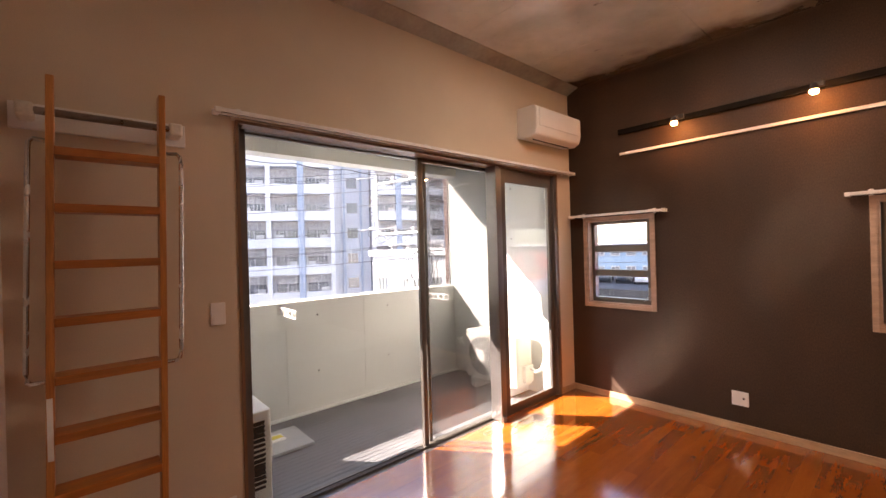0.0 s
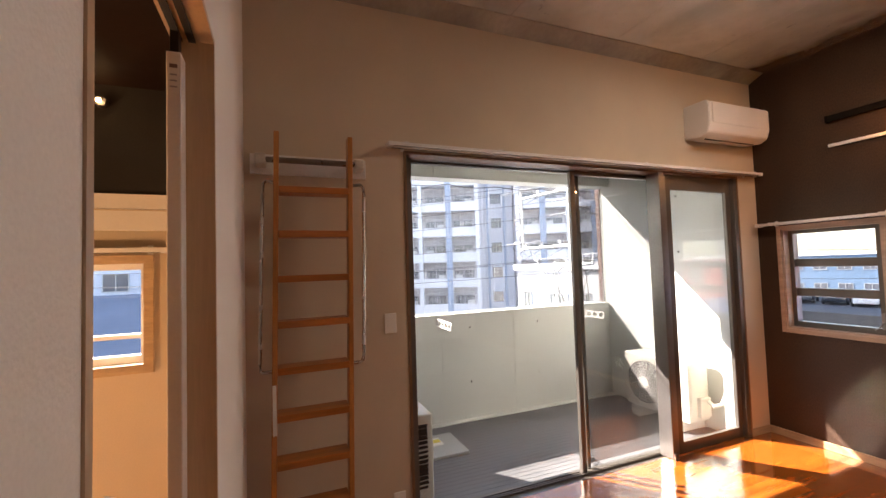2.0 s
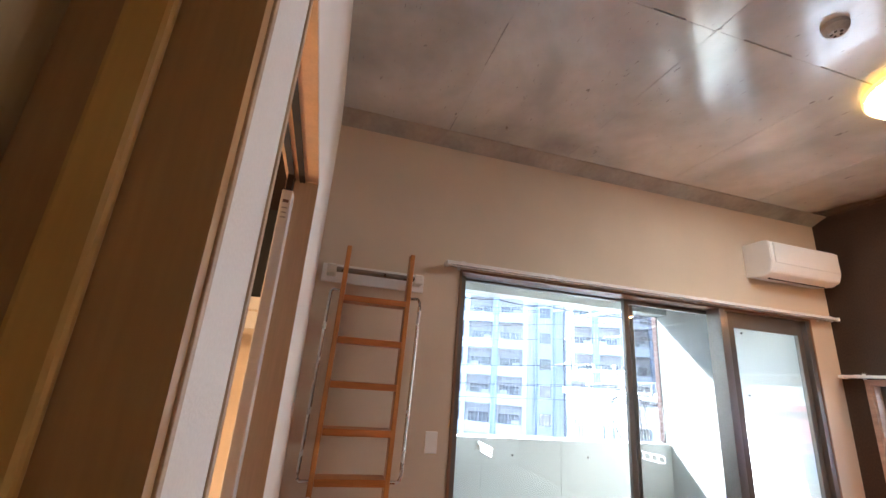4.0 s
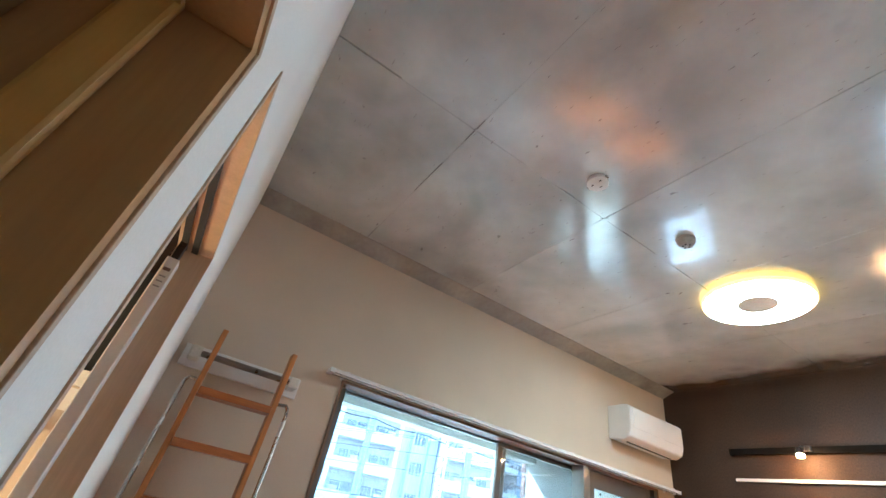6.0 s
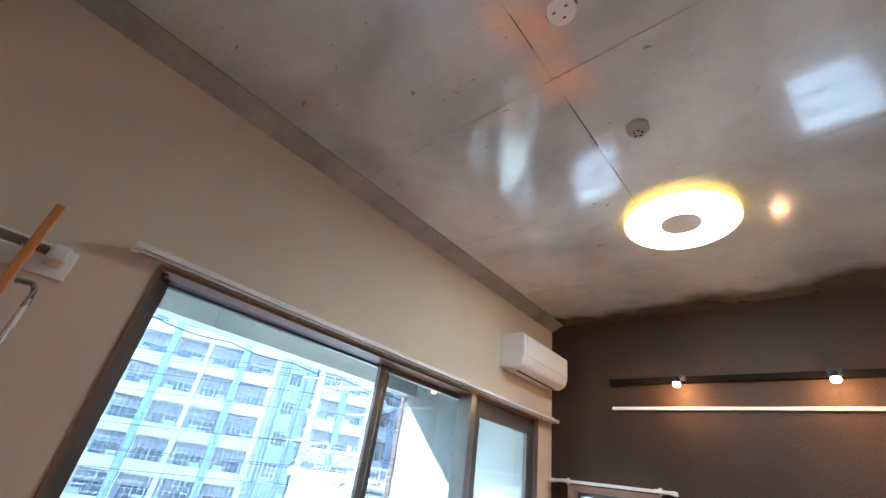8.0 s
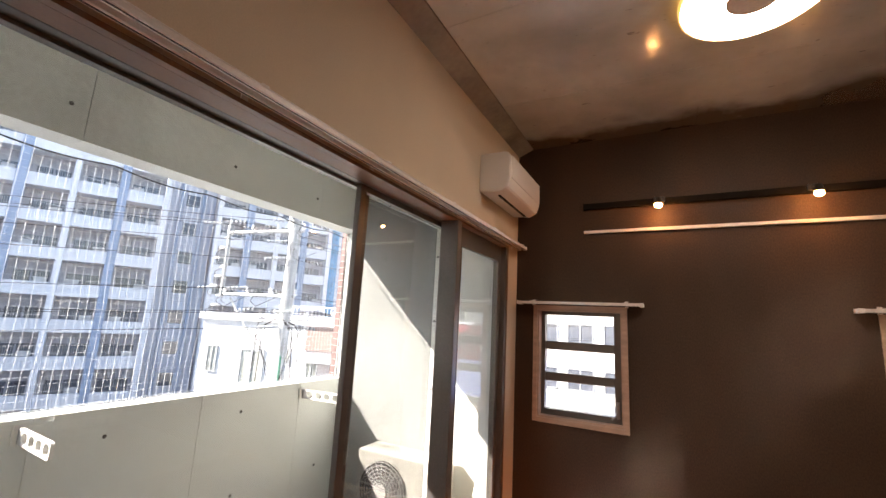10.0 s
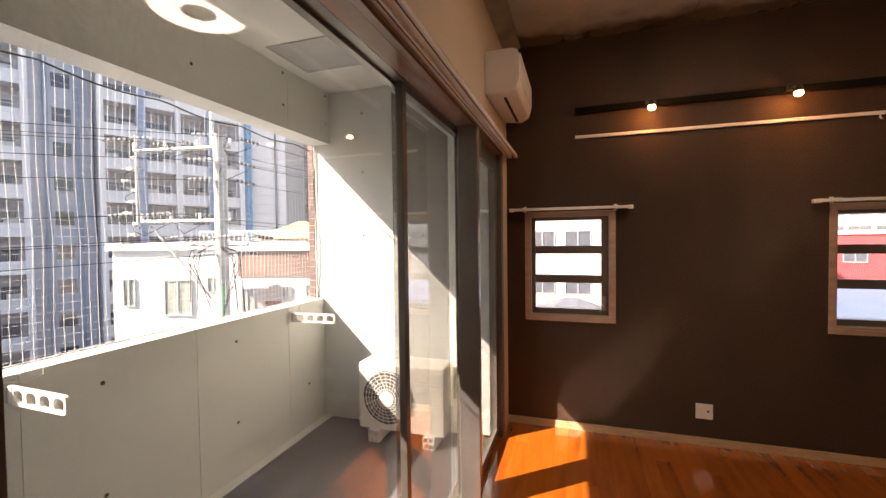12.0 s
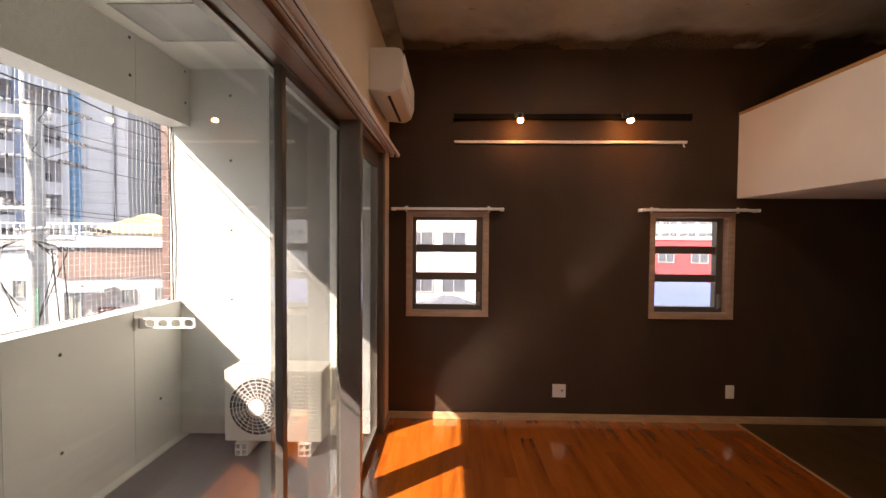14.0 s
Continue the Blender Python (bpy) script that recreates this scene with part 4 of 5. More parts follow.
ou = outdoor_unit("outdoor_unit", -1.24, -0.42, ZB + 0.105, 0, "ivory outdoor air-conditioning unit at the balcony end")
o2 = copy_thing(ou, pose(-0.335, -3.10, ZB + 0.105, 0, 0, 180))
tagged(o2, "ivory outdoor air-conditioning unit at the south end of the balcony")
wb = base("wall_box", (-0.19, -3.5, 0.8), "ivory enamelled box fixed to the outer wall", "box")
part("box_body", box(-0.50, -0.19, -3.55, -3.26, 0.78, 1.27, bevel=0.01), M_IVORY, wb)
part("lid", box(-0.48, -0.21, -3.262, -3.254, 0.80, 1.25), M_IVORY, wb)
pp = base("refrigerant_pipe", (-0.33, -0.1, 0.3), "ivory bent pipes behind the outdoor unit", "pipe")
part("pipe", tube(bmesh.new(), [(-0.37, -0.28, 0.2), (-0.31, -0.28, 0.17), (-0.25, -0.25, 0.2), (-0.22, -0.13, 0.5), (-0.22, -0.12, 1.2), (-0.22, -0.12, 2.9)], 0.02, 10), M_IVORY, pp, smooth=True)
eh = base("escape_hatch", (-1.06, -2.78, ZB), "grey metal escape hatch lid with a yellow notice", "hatch")
part("lid", box(-1.50, -1.04, -2.93, -2.50, ZB + 0.004, ZB + 0.03, bevel=0.004), M_PLATE, eh)
part("notice", box(-1.42, -1.26, -2.84, -2.66, ZB + 0.03, ZB + 0.032), M_WHITE, eh, "white notice")
part("notice_band", box(-1.39, -1.32, -2.83, -2.67, ZB + 0.032, ZB + 0.033), M_YELLOW, eh, "yellow band")


def pole_bracket(y, turn):
    """White clothes-pole arm with four holes, on the parapet."""
    u = base("clothes_pole_bracket", (0, 0, 0), "white four-hole clothes pole bracket on the parapet", "bracket", "clothes pole brackets")
    part("wall_plate", box(0, 0.012, -0.03, 0.03, -0.05, 0.05, bevel=0.003), M_WHITE, u)
    part("hinge", cyl(bmesh.new(), (0.03, 0, -0.035), (0.03, 0, 0.035), 0.014, 14), M_PLATE, u, smooth=True)
    b = bmesh.new()
    for k in range(4):
        c = 0.105 + k * 0.092
        rings = []
        for a in range(24):
            ca, sa = math.cos(a * math.tau / 24), math.sin(a * math.tau / 24)
            inner = (0.034 * math.copysign(abs(ca) ** 0.75, ca), 0.027 * math.copysign(abs(sa) ** 0.75, sa))
            corner = a % 6 == 3
            reach = 0.88 if corner and k == 3 and ca > 0 else 1.0
            outer = (math.copysign(0.046, ca) * reach, math.copysign(0.040, sa) * reach) if corner else tuple(v * min(0.046 / max(abs(ca), 1e-6), 0.040 / max(abs(sa), 1e-6)) for v in (ca, sa))
            rings.append([b.verts.new((c + p[0], y_, p[1])) for p, y_ in ((inner, -0.008), (outer, -0.008), (outer, 0.008), (inner, 0.008))])
        for a in range(24):
            p, q = rings[a], rings[(a + 1) % 24]
            for e in range(4):
                b.faces.new((p[e], q[e], q[(e + 1) % 4], p[(e + 1) % 4]))
    bmesh.ops.recalc_face_normals(b, faces=b.faces[:])
    bx(b, 0.03, 0.062, -0.011, 0.011, -0.040, 0.040, bevel=0.003)
    part("arm", b, M_WHITE, u)
    part("hook", tube(bmesh.new(), [(0.02, 0, 0.035), (0.018, 0.11, 0.045), (0.016, 0.125, 0.05), (0.016, 0.127, 0.08)], 0.003, 6), M_WHITE, u, "thin wire hook")
    u.matrix_basis = pose(XI, y, 0.945, 0, 0, turn)
    return u


b0 = pole_bracket(-0.60, 5)
copy_thing(b0, pose(XI, -2.485, 0.965, 0, 0, -2))


def netting():
    verts, faces = [], []
    x0 = XO + 0.03

    def line(pts, r):
        s = len(verts)
        for p in pts:
            for a in range(3):
                verts.append((p[0] + r * math.cos(a * 2.094), p[1] + r * math.sin(a * 2.094) * 0.7, p[2] + r * math.sin(a * 2.094) * 0.7))
        for i in range(len(pts) - 1):
            for a in range(3):
                j = s + i * 3
                faces.append((j + a, j + (a + 1) % 3, j + 3 + (a + 1) % 3, j + 3 + a))

    def sag(y, z):
        return (x0 + 0.02 * noise.noise((y * 1.1, z * 1.3, 0.2)), y + 0.02 * noise.noise((y * 2.0, z * 2.2, 5.0)), z + 0.015 * noise.noise((y * 1.7, z * 1.5, 9.0)))
    y = YS
    while y < YE:
        line([sag(y, PZ + k * (BZ + 0.05 - PZ) / 8) for k in range(9)], 0.0013)
        y += 0.042
    z = PZ + 0.02
    while z < BZ + 0.03:
        line([sag(YS + k * (YE - YS) / 30, z) for k in range(31)], 0.0011)
        z += 0.042
    me = bpy.data.meshes.new("bird_net")
    me.from_pydata(verts, [], faces)
    me.materials.append(M_NET)
    ob = new("bird_net", me)
    tagged(ob, "thin white bird netting across the balcony opening", "netting", kind="stuff")
    rope = base("net_rope", (x0, -2, BZ), "thin dark rope holding the bird net along the opening", "rope")
    part("top_rope", tube(bmesh.new(), [(x0 + 0.03, YS + k * (YE - YS) / 40, BZ - 0.02 - 0.03 * abs(math.sin(k * 0.42))) for k in range(41)], 0.005, 6), M_BLACK, rope)
    part("side_rope", tube(bmesh.new(), [(x0 + 0.10, YE - 0.01, PZ), (x0 + 0.105, YE - 0.02, 1.6), (x0 + 0.09, YE - 0.015, 2.1), (x0 + 0.10, YE - 0.01, BZ)], 0.006, 6), M_BLACK, rope)
    part("bottom_rope", tube(bmesh.new(), [(x0 + 0.05 + 0.02 * noise.noise((k * 0.5, 0, 0)), YS + k * (YE - YS) / 40, PZ + 0.012) for k in range(41)], 0.006, 6), M_NET, rope)


netting()

# ---- outside ----
G = -8.5
M_GROUND = material("grey_asphalt", (0.10, 0.10, 0.105), 0.85, vary=0.15, scale=0.3, fine=6, bump=0.05)
M_FACADE = material("pale_blue_grey_tile", (0.56, 0.595, 0.67), 0.5, vary=0.05, scale=0.2, fine=4, bump=0)
M_BAND = material("white_balcony_band", (0.75, 0.765, 0.80), 0.5, vary=0.04, scale=0.3, fine=5, bump=0)
M_PILLAR = material("blue_tile_pier", (0.32, 0.40, 0.53), 0.45, vary=0.08, scale=0.4, fine=5, bump=0)
# Darker than the bands: part of the recess shade is in this colour.
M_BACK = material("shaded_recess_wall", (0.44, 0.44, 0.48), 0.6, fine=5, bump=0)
M_WINDOW = material("dark_window_glass", (0.11, 0.12, 0.145), 0.1, spec=0.8, fine=2, bump=0)
M_RENDER = material("white_render", (0.66, 0.66, 0.65), 0.7, vary=0.05, scale=0.6, fine=8, bump=0.03)
M_BROWNBLD = material("brown_facade_tile", (0.27, 0.18, 0.15), 0.6, vary=0.12, scale=0.8, fine=8, bump=0)
M_PINK = material("pale_pink_render", (0.52, 0.45, 0.43), 0.7, vary=0.08, scale=1.2, fine=12, bump=0.03, stains=0.15, stain_scale=0.6)
M_SHUTTER = material("red_brown_shutter", (0.24, 0.075, 0.06), 0.55, vary=0.1, scale=3, fine=20, bump=0.02)
M_BLIND = material("window_with_pale_blind", (0.36, 0.37, 0.33), 0.25, vary=0.15, scale=2.0, fine=10, bump=0)
M_TOWER = material("white_wall_panel", (0.86, 0.86, 0.88), 0.5, vary=0.03, scale=0.5, fine=6, bump=0)
M_BLUE = material("sky_blue_panel", (0.26, 0.58, 0.88), 0.45, fine=3, bump=0)
M_REDB = material("red_facade", (0.50, 0.06, 0.07), 0.55, fine=4, bump=0)
M_BLUEROOF = material("blue_sheet_roof", (0.10, 0.16, 0.42), 0.4, vary=0.06, scale=0.5, fine=5, bump=0)
M_GREYROOF = material("grey_tile_roof", (0.14, 0.15, 0.18), 0.6, vary=0.1, scale=0.8, fine=8, bump=0.1)
M_SLATE = material("blue_slate_roof", (0.050, 0.075, 0.125), 1.0, spec=0.0, vary=0.08, scale=0.8, fine=8, bump=0.1)
M_POLE = material("weathered_pole_concrete", (0.42, 0.42, 0.40), 0.7, fine=10)
M_MORTAR = material("grey_joint_mortar", (0.5, 0.5, 0.5), 0.8, fine=5, bump=0)
M_DULLBLUE = material("dull_blue_facade", (0.10, 0.17, 0.27), 0.6, fine=4, bump=0)
M_PALE = material("pale_grey_facade", (0.36, 0.37, 0.38), 0.6, fine=4, bump=0)
M_CREAM = material("cream_facade", (0.66, 0.50, 0.26), 0.6, fine=4, bump=0)
M_GREYBLD = material("grey_facade", (0.20, 0.21, 0.23), 0.6, fine=4, bump=0)

gr = bmesh.new()
bmesh.ops.create_grid(gr, x_segments=2, y_segments=2, size=1500, matrix=Matrix.Translation((0, 0, G)))
struct("ground", gr, M_GROUND, "grey asphalt ground of the town below", "ground")


def shared(name, me, parent, place):
    ob = new(name, me)
    ob.parent = parent
    ob.location = place
    return ob


def tower_block():
    """Long balcony-access block: local u along the front (+x), front faces -y."""
    b = base("apartment_building", (0, 0, 0), "tall pale blue-grey apartment building with recessed balconies and white bands", "building")
    storey, n = 2.95, 12
    z0 = -9.75 + 0.55
    def section(u0, count, set_back, bay):
        box_me = mesh_of("balcony_band", bx(bmesh.new(), -bay / 2, bay / 2, -0.12, 0.12, -0.5, 0.55), M_BAND)
        pier_me = mesh_of("pier", bx(bmesh.new(), -0.33, 0.33, -0.25, 0.25, 0, storey * n), M_PILLAR)
        wpier_me = mesh_of("pier", bx(bmesh.new(), -0.22, 0.22, -0.3, 0.25, 0, storey * n), M_BAND)
        wb_ = bmesh.new()
        bx(wb_, -1.1, -0.05, -0.03, 0.03, 0, 1.75)
        bx(wb_, 0.05, 1.1, -0.03, 0.03, 0, 1.75)
        win_me = mesh_of("window", wb_, M_WINDOW)
        gb = bmesh.new()
        for k in range(19):
            bx(gb, -1.3 + k * 0.145 - 0.012, -1.3 + k * 0.145 + 0.012, -0.015, 0.015, 0, 0.75)
        rail_me = mesh_of("balcony_rail", gb, M_PLATE)
        ac_me = mesh_of("condenser", bx(bmesh.new(), -0.4, 0.4, -0.15, 0.15, 0, 0.6, bevel=0.03), M_RENDER)
        slab_me = mesh_of("balcony_floor", bx(bmesh.new(), -bay / 2, bay / 2, 0, 1.5, -0.1, 0.1), M_BAND)
        w = count * bay
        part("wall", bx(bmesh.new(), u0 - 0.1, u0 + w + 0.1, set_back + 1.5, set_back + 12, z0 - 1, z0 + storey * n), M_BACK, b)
        for s in range(n):
            for i in range(count):
                u, z = u0 + (i + 0.5) * bay, z0 + s * storey
                shared("balcony_band", box_me, b, (u, set_back, z))
                shared("balcony_floor", slab_me, b, (u, set_back, z - 0.4))
                shared("window", win_me, b, (u, set_back + 1.47, z - 0.3))
                shared("balcony_rail", rail_me, b, (u, set_back, z + 0.55))
                if (s * 7 + i * 3) % 4:
                    shared("condenser", ac_me, b, (u + (0.7 if (i + s) % 2 else -0.6), set_back + 0.5, z + 0.35))
        for i in range(count + 1):
            shared("pier", pier_me if i % 2 else wpier_me, b, (u0 + i * bay, set_back, z0 - 1))
    section(-35.6, 12, 0.0, 3.3)
    part("stair_tower", bx(bmesh.new(), 4.3, 8.4, 2.5, 12, z0 - 1, z0 + storey * n), M_FACADE, b)
    part("stair_mullion", bx(bmesh.new(), 5.2, 5.5, 2.2, 2.5, z0 - 1, z0 + storey * n), M_PILLAR, b)
    part("stair_mullion", bx(bmesh.new(), 7.2, 7.5, 2.2, 2.5, z0 - 1, z0 + storey * n), M_PILLAR, b)
    sw = mesh_of("stair_window", bx(bmesh.new(), -0.6, 0.6, -0.03, 0.03, 0, 1.2), M_WINDOW)
    for s in range(n):
        shared("stair_window", sw, b, (6.35, 2.47, z0 + s * storey + 0.5))
    section(8.6, 4, 0.0, 2.9)
    part("roof", bx(bmesh.new(), -36, 22, -0.5, 12, z0 + storey * n, z0 + storey * n + 0.6), M_BAND, b)
    part("podium", bx(bmesh.new(), -36, 22, -2.5, 0, G, z0 - 1.0), M_FACADE, b)
    ang = math.degrees(math.atan2(0.906, 0.423))
    b.matrix_basis = pose(-42.0, 13.8, 0, 0, 0, ang) 


tower_block()


def plain_block(name, place, size, turn, mat, label, rows, cols, win=(1.2, 1.2), roof_mat=None, hip=False, base_z=None, wmat=None, margin=1.0, front=None, steep=0.55):
    """A building: walls, roof and real recessed windows on its front (-y side) and its +x side."""
    w, d, h = size
    b = base(name, (0, 0, 0), label, "building")
    part("wall", bx(bmesh.new(), -w / 2, w / 2, 0, d, 0, h), mat, b)
    r = bmesh.new()
    if hip:
        e = 0.5
        q = [(-w / 2 - e, -e, h), (w / 2 + e, -e, h), (w / 2 + e, d + e, h), (-w / 2 - e, d + e, h)]
        k = min(w, d) * 0.45
        t = [(-w / 2 + k, d / 2 - 0.05, h + k * steep), (w / 2 - k, d / 2 - 0.05, h + k * steep), (w / 2 - k, d / 2 + 0.05, h + k * steep), (-w / 2 + k, d / 2 + 0.05, h + k * steep)]
        vs = [r.verts.new(p) for p in q + t]
        for f in ((0, 1, 5, 4), (1, 2, 6, 5), (2, 3, 7, 6), (3, 0, 4, 7), (4, 5, 6, 7), (3, 2, 1, 0)):
            r.faces.new([vs[k2] for k2 in f])
    else:
        bx(r, -w / 2 - 0.15, w / 2 + 0.15, -0.15, d + 0.15, h, h + 0.3)
    part("roof", r, roof_mat or M_BAND, b)
    fm = bmesh.new()
    a, c = win[0] / 2, win[1]
    for q in ((-a, -a + 0.06, 0, c), (a - 0.06, a, 0, c), (-0.03, 0.03, 0, c), (-a, a, -0.06, 0.0), (-a, a, c, c + 0.06)):
        bx(fm, q[0], q[1], -0.07, 0.0, q[2], q[3])
    frame_me = mesh_of("window_frame", fm, M_PLATE)
    pane_me = mesh_of("window", bx(bmesh.new(), -a + 0.06, a - 0.06, -0.02, 0.01, 0, c), wmat or M_WINDOW)
    for u, z, fw, fh in front or ():
        p = shared("window", pane_me, b, (u, 0, z))
        p.scale = (fw / win[0], 1, fh / win[1])
        shared("window_frame", frame_me, p, (0, 0, 0))
    for i in range(0 if front else rows):
        for j in range(cols):
            u = -w / 2 + margin + (j + 0.5) * (w - 2 * margin) / cols
            z = (i + 0.35) * h / rows
            p = shared("window", pane_me, b, (u, 0, z))
            shared("window_frame", frame_me, p, (0, 0, 0))
    side = max(1, int(d / 4))
    for i in range(rows):
        for j in range(side):
            z = (i + 0.35) * h / rows
            p = shared("window", pane_me, b, (w / 2, (j + 0.5) * d / side, z))
            p.rotation_euler = (0, 0, math.pi / 2)
            shared("window_frame", frame_me, p, (0, 0, 0))
    b.matrix_basis = pose(*place[:2], G if base_z is None else base_z, 0, 0, turn)
    return b


# west and north-west of the balcony
plain_block("white_house", (-14.4, 8.63), (5.2, 6.0, 9.76), 14, M_RENDER, "low white rendered building in full sun", 3, 3, (1.0, 1.1), wmat=M_BLIND,
            front=[(0.1, 7.25, 1.15, 1.3), (1.6, 8.15, 0.55, 0.5), (-1.9, 7.6, 0.5, 1.0), (0.1, 4.3, 1.15, 1.3), (1.6, 4.6, 0.8, 1.0)])
bh = plain_block("brown_house", (-9.86, 9.76), (4.2, 6.0, 9.7), 14, M_PINK, "low pale building with a brown roof parapet beside the white one", 3, 4, (1.0, 1.0), wmat=M_BLIND,
                 front=[(-0.2, 7.9, 0.35, 0.4), (0.75, 7.95, 0.35, 0.4), (1.0, 7.0, 0.45, 0.7), (-1.75, 7.2, 0.5, 1.2), (-0.6, 4.4, 0.9, 1.1), (1.1, 4.4, 0.7, 1.0)])
ORG[bh] = Vector((0, 0, 0))
part("parapet", box(-2.13, 2.13, -0.06, 0.12, 8.72, 9.70, bevel=0.01), M_BROWNBLD, bh, "brown tiled parapet")
part("canopy", box(-2.05, -0.55, -0.7, -0.01, 8.30, 8.42, bevel=0.02), M_PALE, bh, "pale grey canopy")
for cx in (-0.75, 1.75):
    part("shutter", box(cx - 0.3, cx + 0.3, -0.09, -0.01, 6.7, 7.75, bevel=0.01), M_SHUTTER, bh, "red-brown shutter")
for k in range(14):
    z = 6.75 + k * 0.07
    part("slat", box(-1.05, -0.45, -0.1, -0.088, z, z + 0.04), M_SHUTTER, bh)



def panel_tower():
    t = base("white_tower", (0, 0, 0), "tall white panelled tower with one sky-blue stripe", "building")
    part("wall", box(-2.75, 2.75, 0.02, 9, 0, 46), M_MORTAR, t)
    row = mesh_of("panel", bx(bmesh.new(), -2.75, 2.75, -0.03, 0.02, 0.02, 0.98), M_TOWER)
    for k in range(46):
        shared("panel", row, t, (0, 0, k))
    part("stripe", box(-1.75, -0.85, -0.08, -0.03, 0, 46), M_BLUE, t, "sky-blue stripe")
    part("downpipe", tube(bmesh.new(), [(1.75, -0.15, 0), (1.75, -0.15, 46)], 0.11, 8), M_GREYBLD, t, "dark downpipe")
    part("roof", box(-2.9, 2.9, -0.1, 9.1, 46, 46.4), M_BAND, t)
    t.matrix_basis = pose(-32.5, 33.9, G, 0, 0, 18)


panel_tower()
plain_block("grey_tower", (-30.3, 42.0), (8.0, 8.0, 40), 35, M_GREYBLD, "tall dark grey apartment tower", 13, 4, (1.5, 1.2))
plain_block("gabled_house", (-17.0, 20.0), (5.0, 5.0, 10.2), 35, M_CREAM, "cream gabled house behind the roof railing", 3, 2, (1.0, 1.0), M_CREAM, True)
# north, behind the small windows
plain_block("white_apartments", (-1.5, 24.0), (13.0, 8.0, 22), -3, M_RENDER, "white apartment block opposite the small windows", 8, 5, (1.6, 1.2))
plain_block("cottage", (0.8, 15.0), (5.0, 5.0, 5.9), 10, M_CREAM, "small house with a grey hipped roof", 2, 2, (1.2, 1.1), M_GREYROOF, True)
# Out of view: added so that a bright roof shows in the ceiling's gloss.
plain_block("unseen_roof_block", (0.8, 2.4), (13.5, 8.2, 3.5), 0, M_RENDER, "unseen block added below the small windows, its pale flat roof brightening the ceiling reflections", 1, 5, (1.2, 1.1))
plain_block("red_building", (24.0, 36.0), (16.0, 8.0, 10.0), -25, M_REDB, "low red building across the street", 3, 5, (1.4, 1.3))
plain_block("far_tower", (36.0, 62.0), (12.0, 9.0, 34), -30, M_PALE, "distant pale apartment tower", 12, 4, (2.2, 1.5))
plain_block("far_tower", (25.0, 64.0), (9.0, 9.0, 36), -20, M_GREYBLD, "distant grey apartment tower", 12, 4, (1.4, 1.2))
plain_block("shed", (9.5, 11.0), (10.0, 12.0, 7.4), 0, M_FACADE, "low building with a blue sheet roof", 2, 4, (1.0, 0.9), M_BLUEROOF)
plain_block("blue_building", (-34.0, 74.0), (24.0, 8.0, 10.0), 20, M_DULLBLUE, "low blue and white building beyond the parking deck", 3, 8, (1.6, 1.2))
plain_block("pale_building", (-20.0, 80.0), (10.0, 8.0, 14.0), 20, M_RENDER, "pale building beyond the parking deck", 5, 4, (1.8, 1.2))
# south-west, behind the bedroom window
plain_block("slate_house", (-17.0, -11.0), (16.0, 12.0, 6.2), 90, M_RENDER, "white house with a big grey-blue roof", 2, 5, (1.4, 1.0), M_SLATE, True)
plain_block("hillside_apartments", (-34.0, -12.0), (22.0, 8.0, 13.5), 90, M_FACADE, "pale blue-grey apartment row", 5, 7, (1.6, 1.2))
struct("parking_deck", box(-30, -8, 38, 62, G, -3.2), M_GROUND, "grey parking deck", "parking deck")


def car(place, turn, mat, label):
    c = base("parked_car", (0, 0, 0), label, "car", "cars on the parking deck")
    b = bmesh.new()
    bx(b, -0.85, 0.85, -2.1, 2.1, 0.28, 0.82, bevel=0.12)
    part("body", b, mat, c, smooth=True)
    b = bmesh.new()
    bx(b, -0.74, 0.74, -1.3, 1.5, 0.8, 1.42, bevel=0.15)
    for v_ in b.verts:
        if v_.co.z > 1.1:
            v_.co.x *= 0.85
            v_.co.y *= 0.72
    part("cabin", b, M_WINDOW, c, smooth=True)
    part("cabin_roof", bx(bmesh.new(), -0.58, 0.58, -0.8, 0.95, 1.40, 1.46, bevel=0.02), mat, c)
    for sx in (-0.86, 0.86):
        for sy in (-1.35, 1.35):
            part("wheel", cyl(bmesh.new(), (sx - 0.1, sy, 0.3), (sx + 0.1, sy, 0.3), 0.3, 20), M_BLACK, c, smooth=True)
    c.matrix_basis = pose(*place, 0, 0, turn)
    return c


M_CARW = material("white_car_paint", (0.75, 0.75, 0.75), 0.2, coat=0.6, bump=0)
M_CARD = material("dark_car_paint", (0.04, 0.045, 0.055), 0.2, coat=0.6, bump=0)
for k in range(8):
    car((-26 + k * 2.5, 46 + (k % 3) * 0.3, -3.2), 200, M_CARD if k % 3 else M_CARW, "dark car parked on the grey deck" if k % 3 else "white car parked on the grey deck")


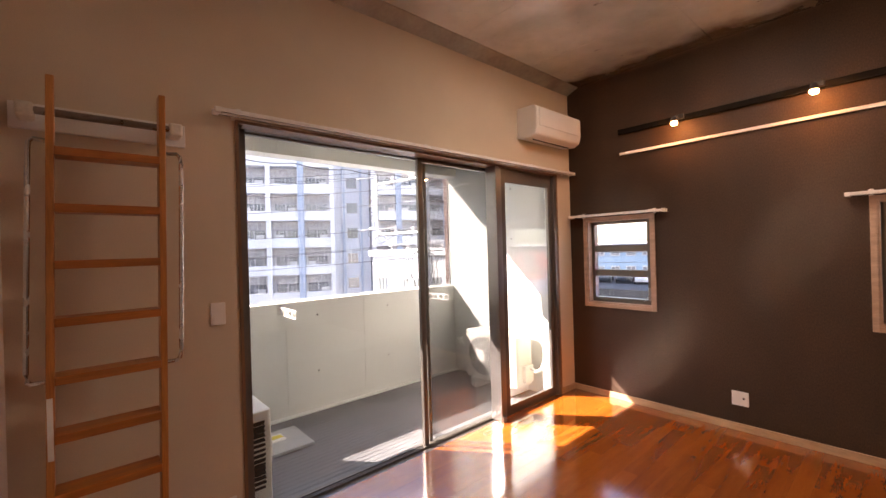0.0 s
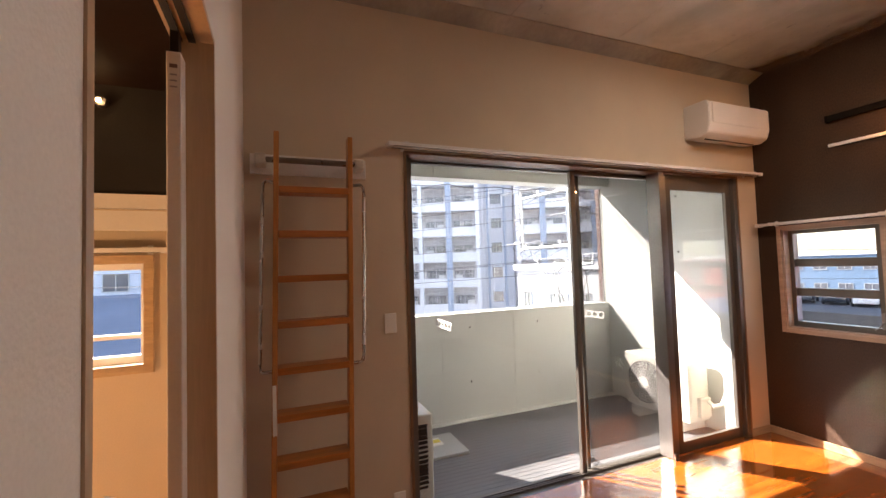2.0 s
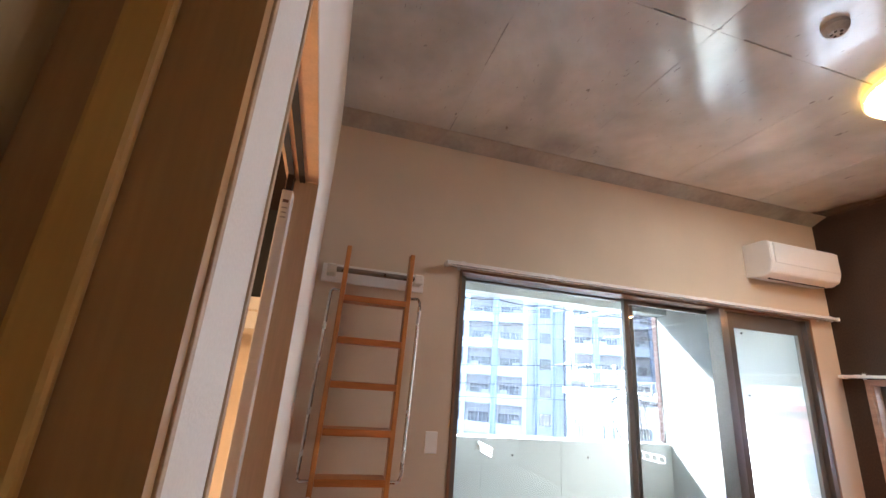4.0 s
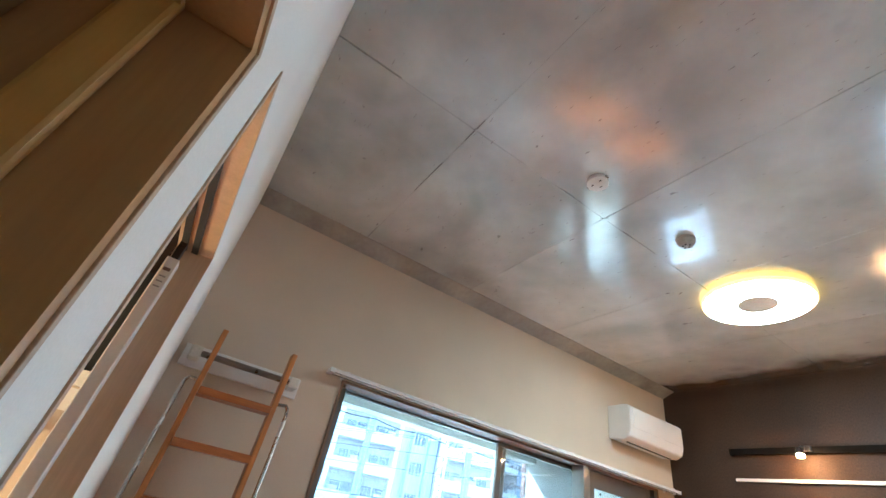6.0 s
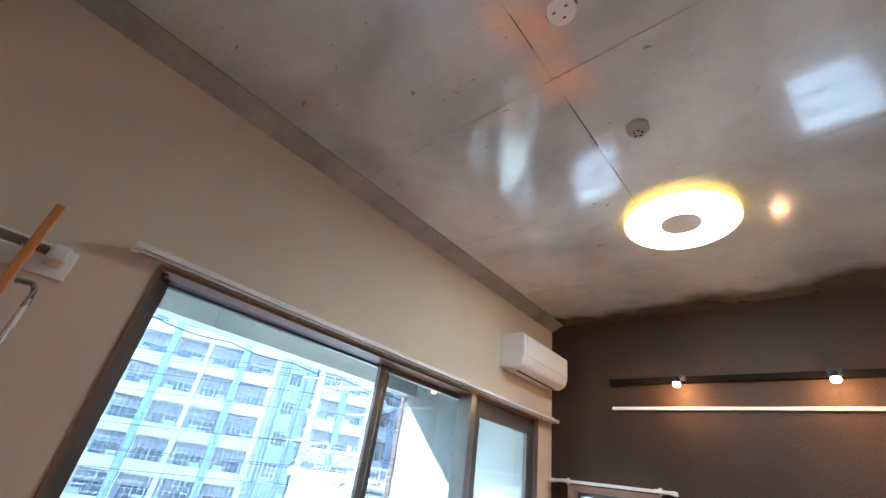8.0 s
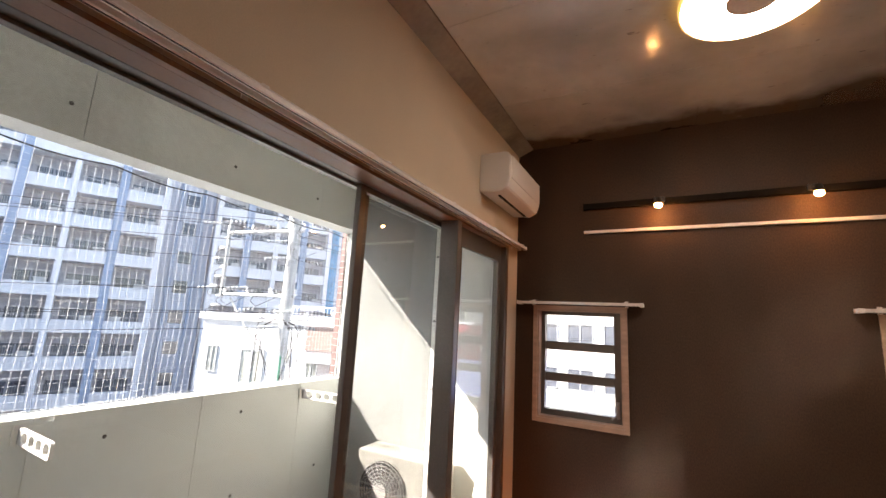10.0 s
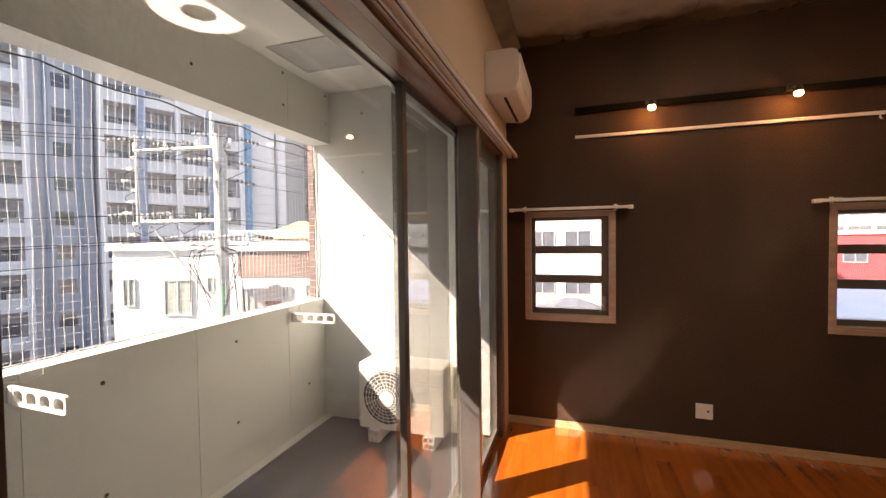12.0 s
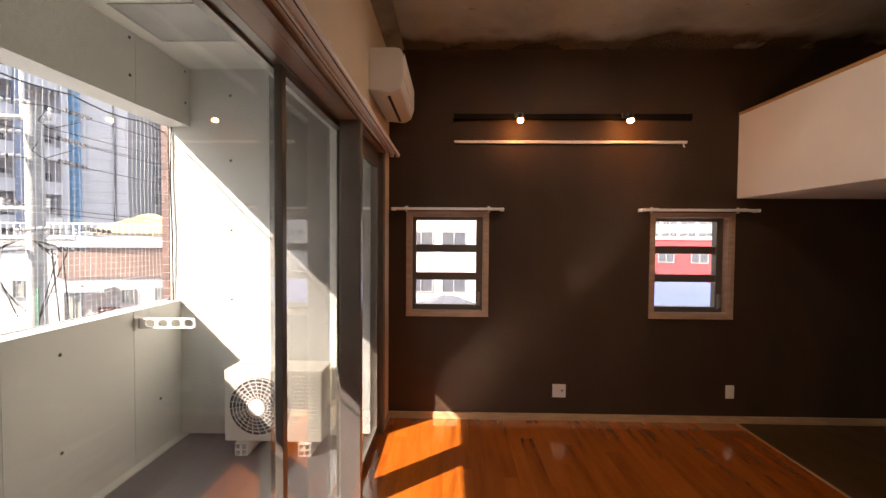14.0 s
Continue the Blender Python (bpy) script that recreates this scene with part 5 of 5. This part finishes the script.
def utility_pole():
    X, Y = -6.6, 3.35
    p = base("utility_pole", (X, Y, G), "weathered concrete utility pole with crossarms, insulators and cables", "utility pole")
    part("shaft", cyl(bmesh.new(), (X, Y, G), (X, Y, 3.85), 0.17, 20, 0.125), M_POLE, p, smooth=True)
    d = Vector((0.987, 0.161, 0)).normalized()
    for z, a, c in ((3.59, -2.05, 0.25), (2.04, -1.9, 0.2), (1.53, -0.73, 0.6)):
        q0, q1 = Vector((X, Y, z)) + d * a, Vector((X, Y, z)) + d * c
        arm = part("crossarm", tube(bmesh.new(), [q0, q1], 0.045, 6), M_PLATE, p)
        for k in range(4):
            s = q0.lerp(q1, k / 3)
            b = bmesh.new()
            for j in range(3):
                cyl(b, s + Vector((0, 0, 0.03 + j * 0.055)), s + Vector((0, 0, 0.07 + j * 0.055)), 0.038, 10, 0.02)
            part("insulator", b, M_WHITE, arm)
    part("strut", tube(bmesh.new(), [Vector((X, Y, 0.2)) - d * 0.13, Vector((X, Y, 1.95)) - d * 1.7], 0.025, 6), M_POLE, p)
    part("side_post", tube(bmesh.new(), [Vector((X, Y, 2.0)) - d * 2.0, Vector((X, Y, 3.95)) - d * 2.0], 0.04, 6), M_POLE, p)
    part("top_post", tube(bmesh.new(), [Vector((X, Y, 3.6)) - d * 0.17, Vector((X, Y, 4.45)) - d * 0.17], 0.035, 6), M_WHITE, p)
    part("green_pipe", tube(bmesh.new(), [(X + 0.12, Y - 0.11, G), (X + 0.12, Y - 0.11, 0.7)], 0.02, 8), material("green_cable_guard", (0.05, 0.25, 0.15), 0.5), p, "green cable guard")
    for k in range(9):
        b = bmesh.new()
        side = -1 if k < 4 else 1
        w_ = 0.35 + 0.09 * (k % 4)
        pts = [Vector((X + side * 0.12, Y - 0.16, 1.50)), Vector((X + side * w_, Y - 0.2, 1.42 - 0.05 * (k % 3))),
               Vector((X + side * (w_ + 0.12), Y - 0.2, 1.05 + 0.04 * k)), Vector((X + side * (0.17 if k % 2 else w_ + 0.2), Y - 0.17, 0.1 + 0.1 * k * (k < 4)))]
        tube(b, [pts[0].lerp(pts[1], t) if i < 4 else pts[1].lerp(pts[2], t) if i < 8 else pts[2].lerp(pts[3], t)
                 for i, t in enumerate([0, 0.33, 0.66, 1, 0.25, 0.5, 0.75, 1, 0.33, 0.66, 1])], 0.010, 5)
        part("cable_loop", b, M_BLACK, p)

    for k in range(8):
        q = Vector((X, Y, 3.45 - 0.24 * k)) - d * (1.95 + 0.12 * (k % 3))
        out = 0.16 + 0.05 * (k % 4)
        part("jumper_wire", tube(bmesh.new(), [q + Vector((0.02 * j * (-1) ** k, 0, 0)) - d * out * math.sin(j * math.pi / 8) - Vector((0, 0, 0.035 * j)) for j in range(9)], 0.009, 5), M_BLACK, p)
        b = bmesh.new()
        for j in range(3):
            cyl(b, q - d * (0.03 + 0.06 * j), q - d * (0.07 + 0.06 * j), 0.04, 9, 0.025)
        part("strain_insulator", b, M_WHITE, p)

    def cable(p0, p1, sag, r=0.007):
        p0, p1 = Vector(p0), Vector(p1)
        pts = [p0.lerp(p1, t / 24) - Vector((0, 0, sag * 4 * (t / 24) * (1 - t / 24))) for t in range(25)]
        w = base("overhead_cable", p0, "thin dark overhead power cable", "cable", "overhead cables")
        part("cable", tube(bmesh.new(), pts, r, 5), M_BLACK, w)
    for k, (z, o) in enumerate(((3.8, -1.9), (3.8, -1.2), (3.8, 0.2), (3.3, 0.1), (2.2, -1.8), (2.2, -0.9), (1.7, -0.6), (1.7, 0.5), (2.9, 0.1), (1.35, 0.1))):
        s = Vector((X, Y, z)) + d * o
        cable(s, s + Vector((-22, -30, 0.4)), 0.7)
        cable(s, s + Vector((8, 22, 0.2)), 0.6)
        along = Vector((8, 22, 0.2)).normalized()
        for way, m_ in ((along, M_BLADE), (Vector((-22, -30, 0.4)).normalized(), M_PLATE)):
            b = bmesh.new()
            for j in range(5):
                q = s + way * (0.25 + 0.09 * j) - Vector((0, 0, 0.012 * j))
                cyl(b, q, q + way * 0.05, 0.045, 9, 0.03)
            part("strain_insulator", b, m_, p)
        if k < 6:
            q = s + Vector((0, 0, -0.05))
            part("jumper_wire", tube(bmesh.new(), [q, q + Vector((0.05, -0.2, -0.25)), q + Vector((0.2, -0.15, -0.38)), q + along * 0.5 + Vector((0, 0, -0.1))], 0.008, 5), M_BLACK, p)


utility_pole()

# roof fence on the low houses
rf = base("roof_fence", (-13.0, 12.0, 1.3), "thin white railing on the roof of the low buildings", "fence")
u_, n_ = Vector((0.97, 0.243, 0)), 46
f0 = Vector((-16.0, 11.2, 1.28))
for k in range(n_ + 1):
    p0 = f0 + u_ * (k * 9.5 / n_)
    part("post", tube(bmesh.new(), [p0, p0 + Vector((0, 0, 0.74))], 0.016, 5), M_WHITE, rf)
for z in (0.74, 0.12):
    part("rail", tube(bmesh.new(), [f0 + Vector((0, 0, z)), f0 + u_ * 9.5 + Vector((0, 0, z))], 0.024, 5), M_WHITE, rf)

# bedroom lamp
bs = base("wall_spotlight", (0.35, -4.76, 2.29), "small lit spotlight on the dark bedroom wall", "spotlight")
part("base", cyl(bmesh.new(), (0.35, -4.76, 2.29), (0.38, -4.76, 2.29), 0.022, 20), M_BLACK, bs)
part("bulb", cyl(bmesh.new(), (0.38, -4.76, 2.29), (0.395, -4.76, 2.287), 0.006, 20, 0.009), M_BULB2, bs, "lit warm bulb", smooth=True)

# ---- floorboards, last ----
boards = bpy.data.objects["floor"]
pw, pl = 0.101, 0.91
plank = {}
for i in range(30):
    y, k = YP, 0
    shift = ((i * 37) % 10) / 10 * pl
    while y < -0.001:
        y2 = min(-0.0005, y + (pl - shift if k == 0 and shift > 0.05 else pl))
        ln = round(y2 - y, 4)
        if ln not in plank:
            plank[ln] = mesh_of("floorboard", bx(bmesh.new(), 0.00005, pw - 0.00005, 0.00005, ln - 0.00005, -0.014, 0.0, bevel=0.0004), M_PLANK)
        ob = new("floorboard", plank[ln])
        ob.parent = boards
        ob.location = (i * pw, y, 0)
        y, k = y2, k + 1
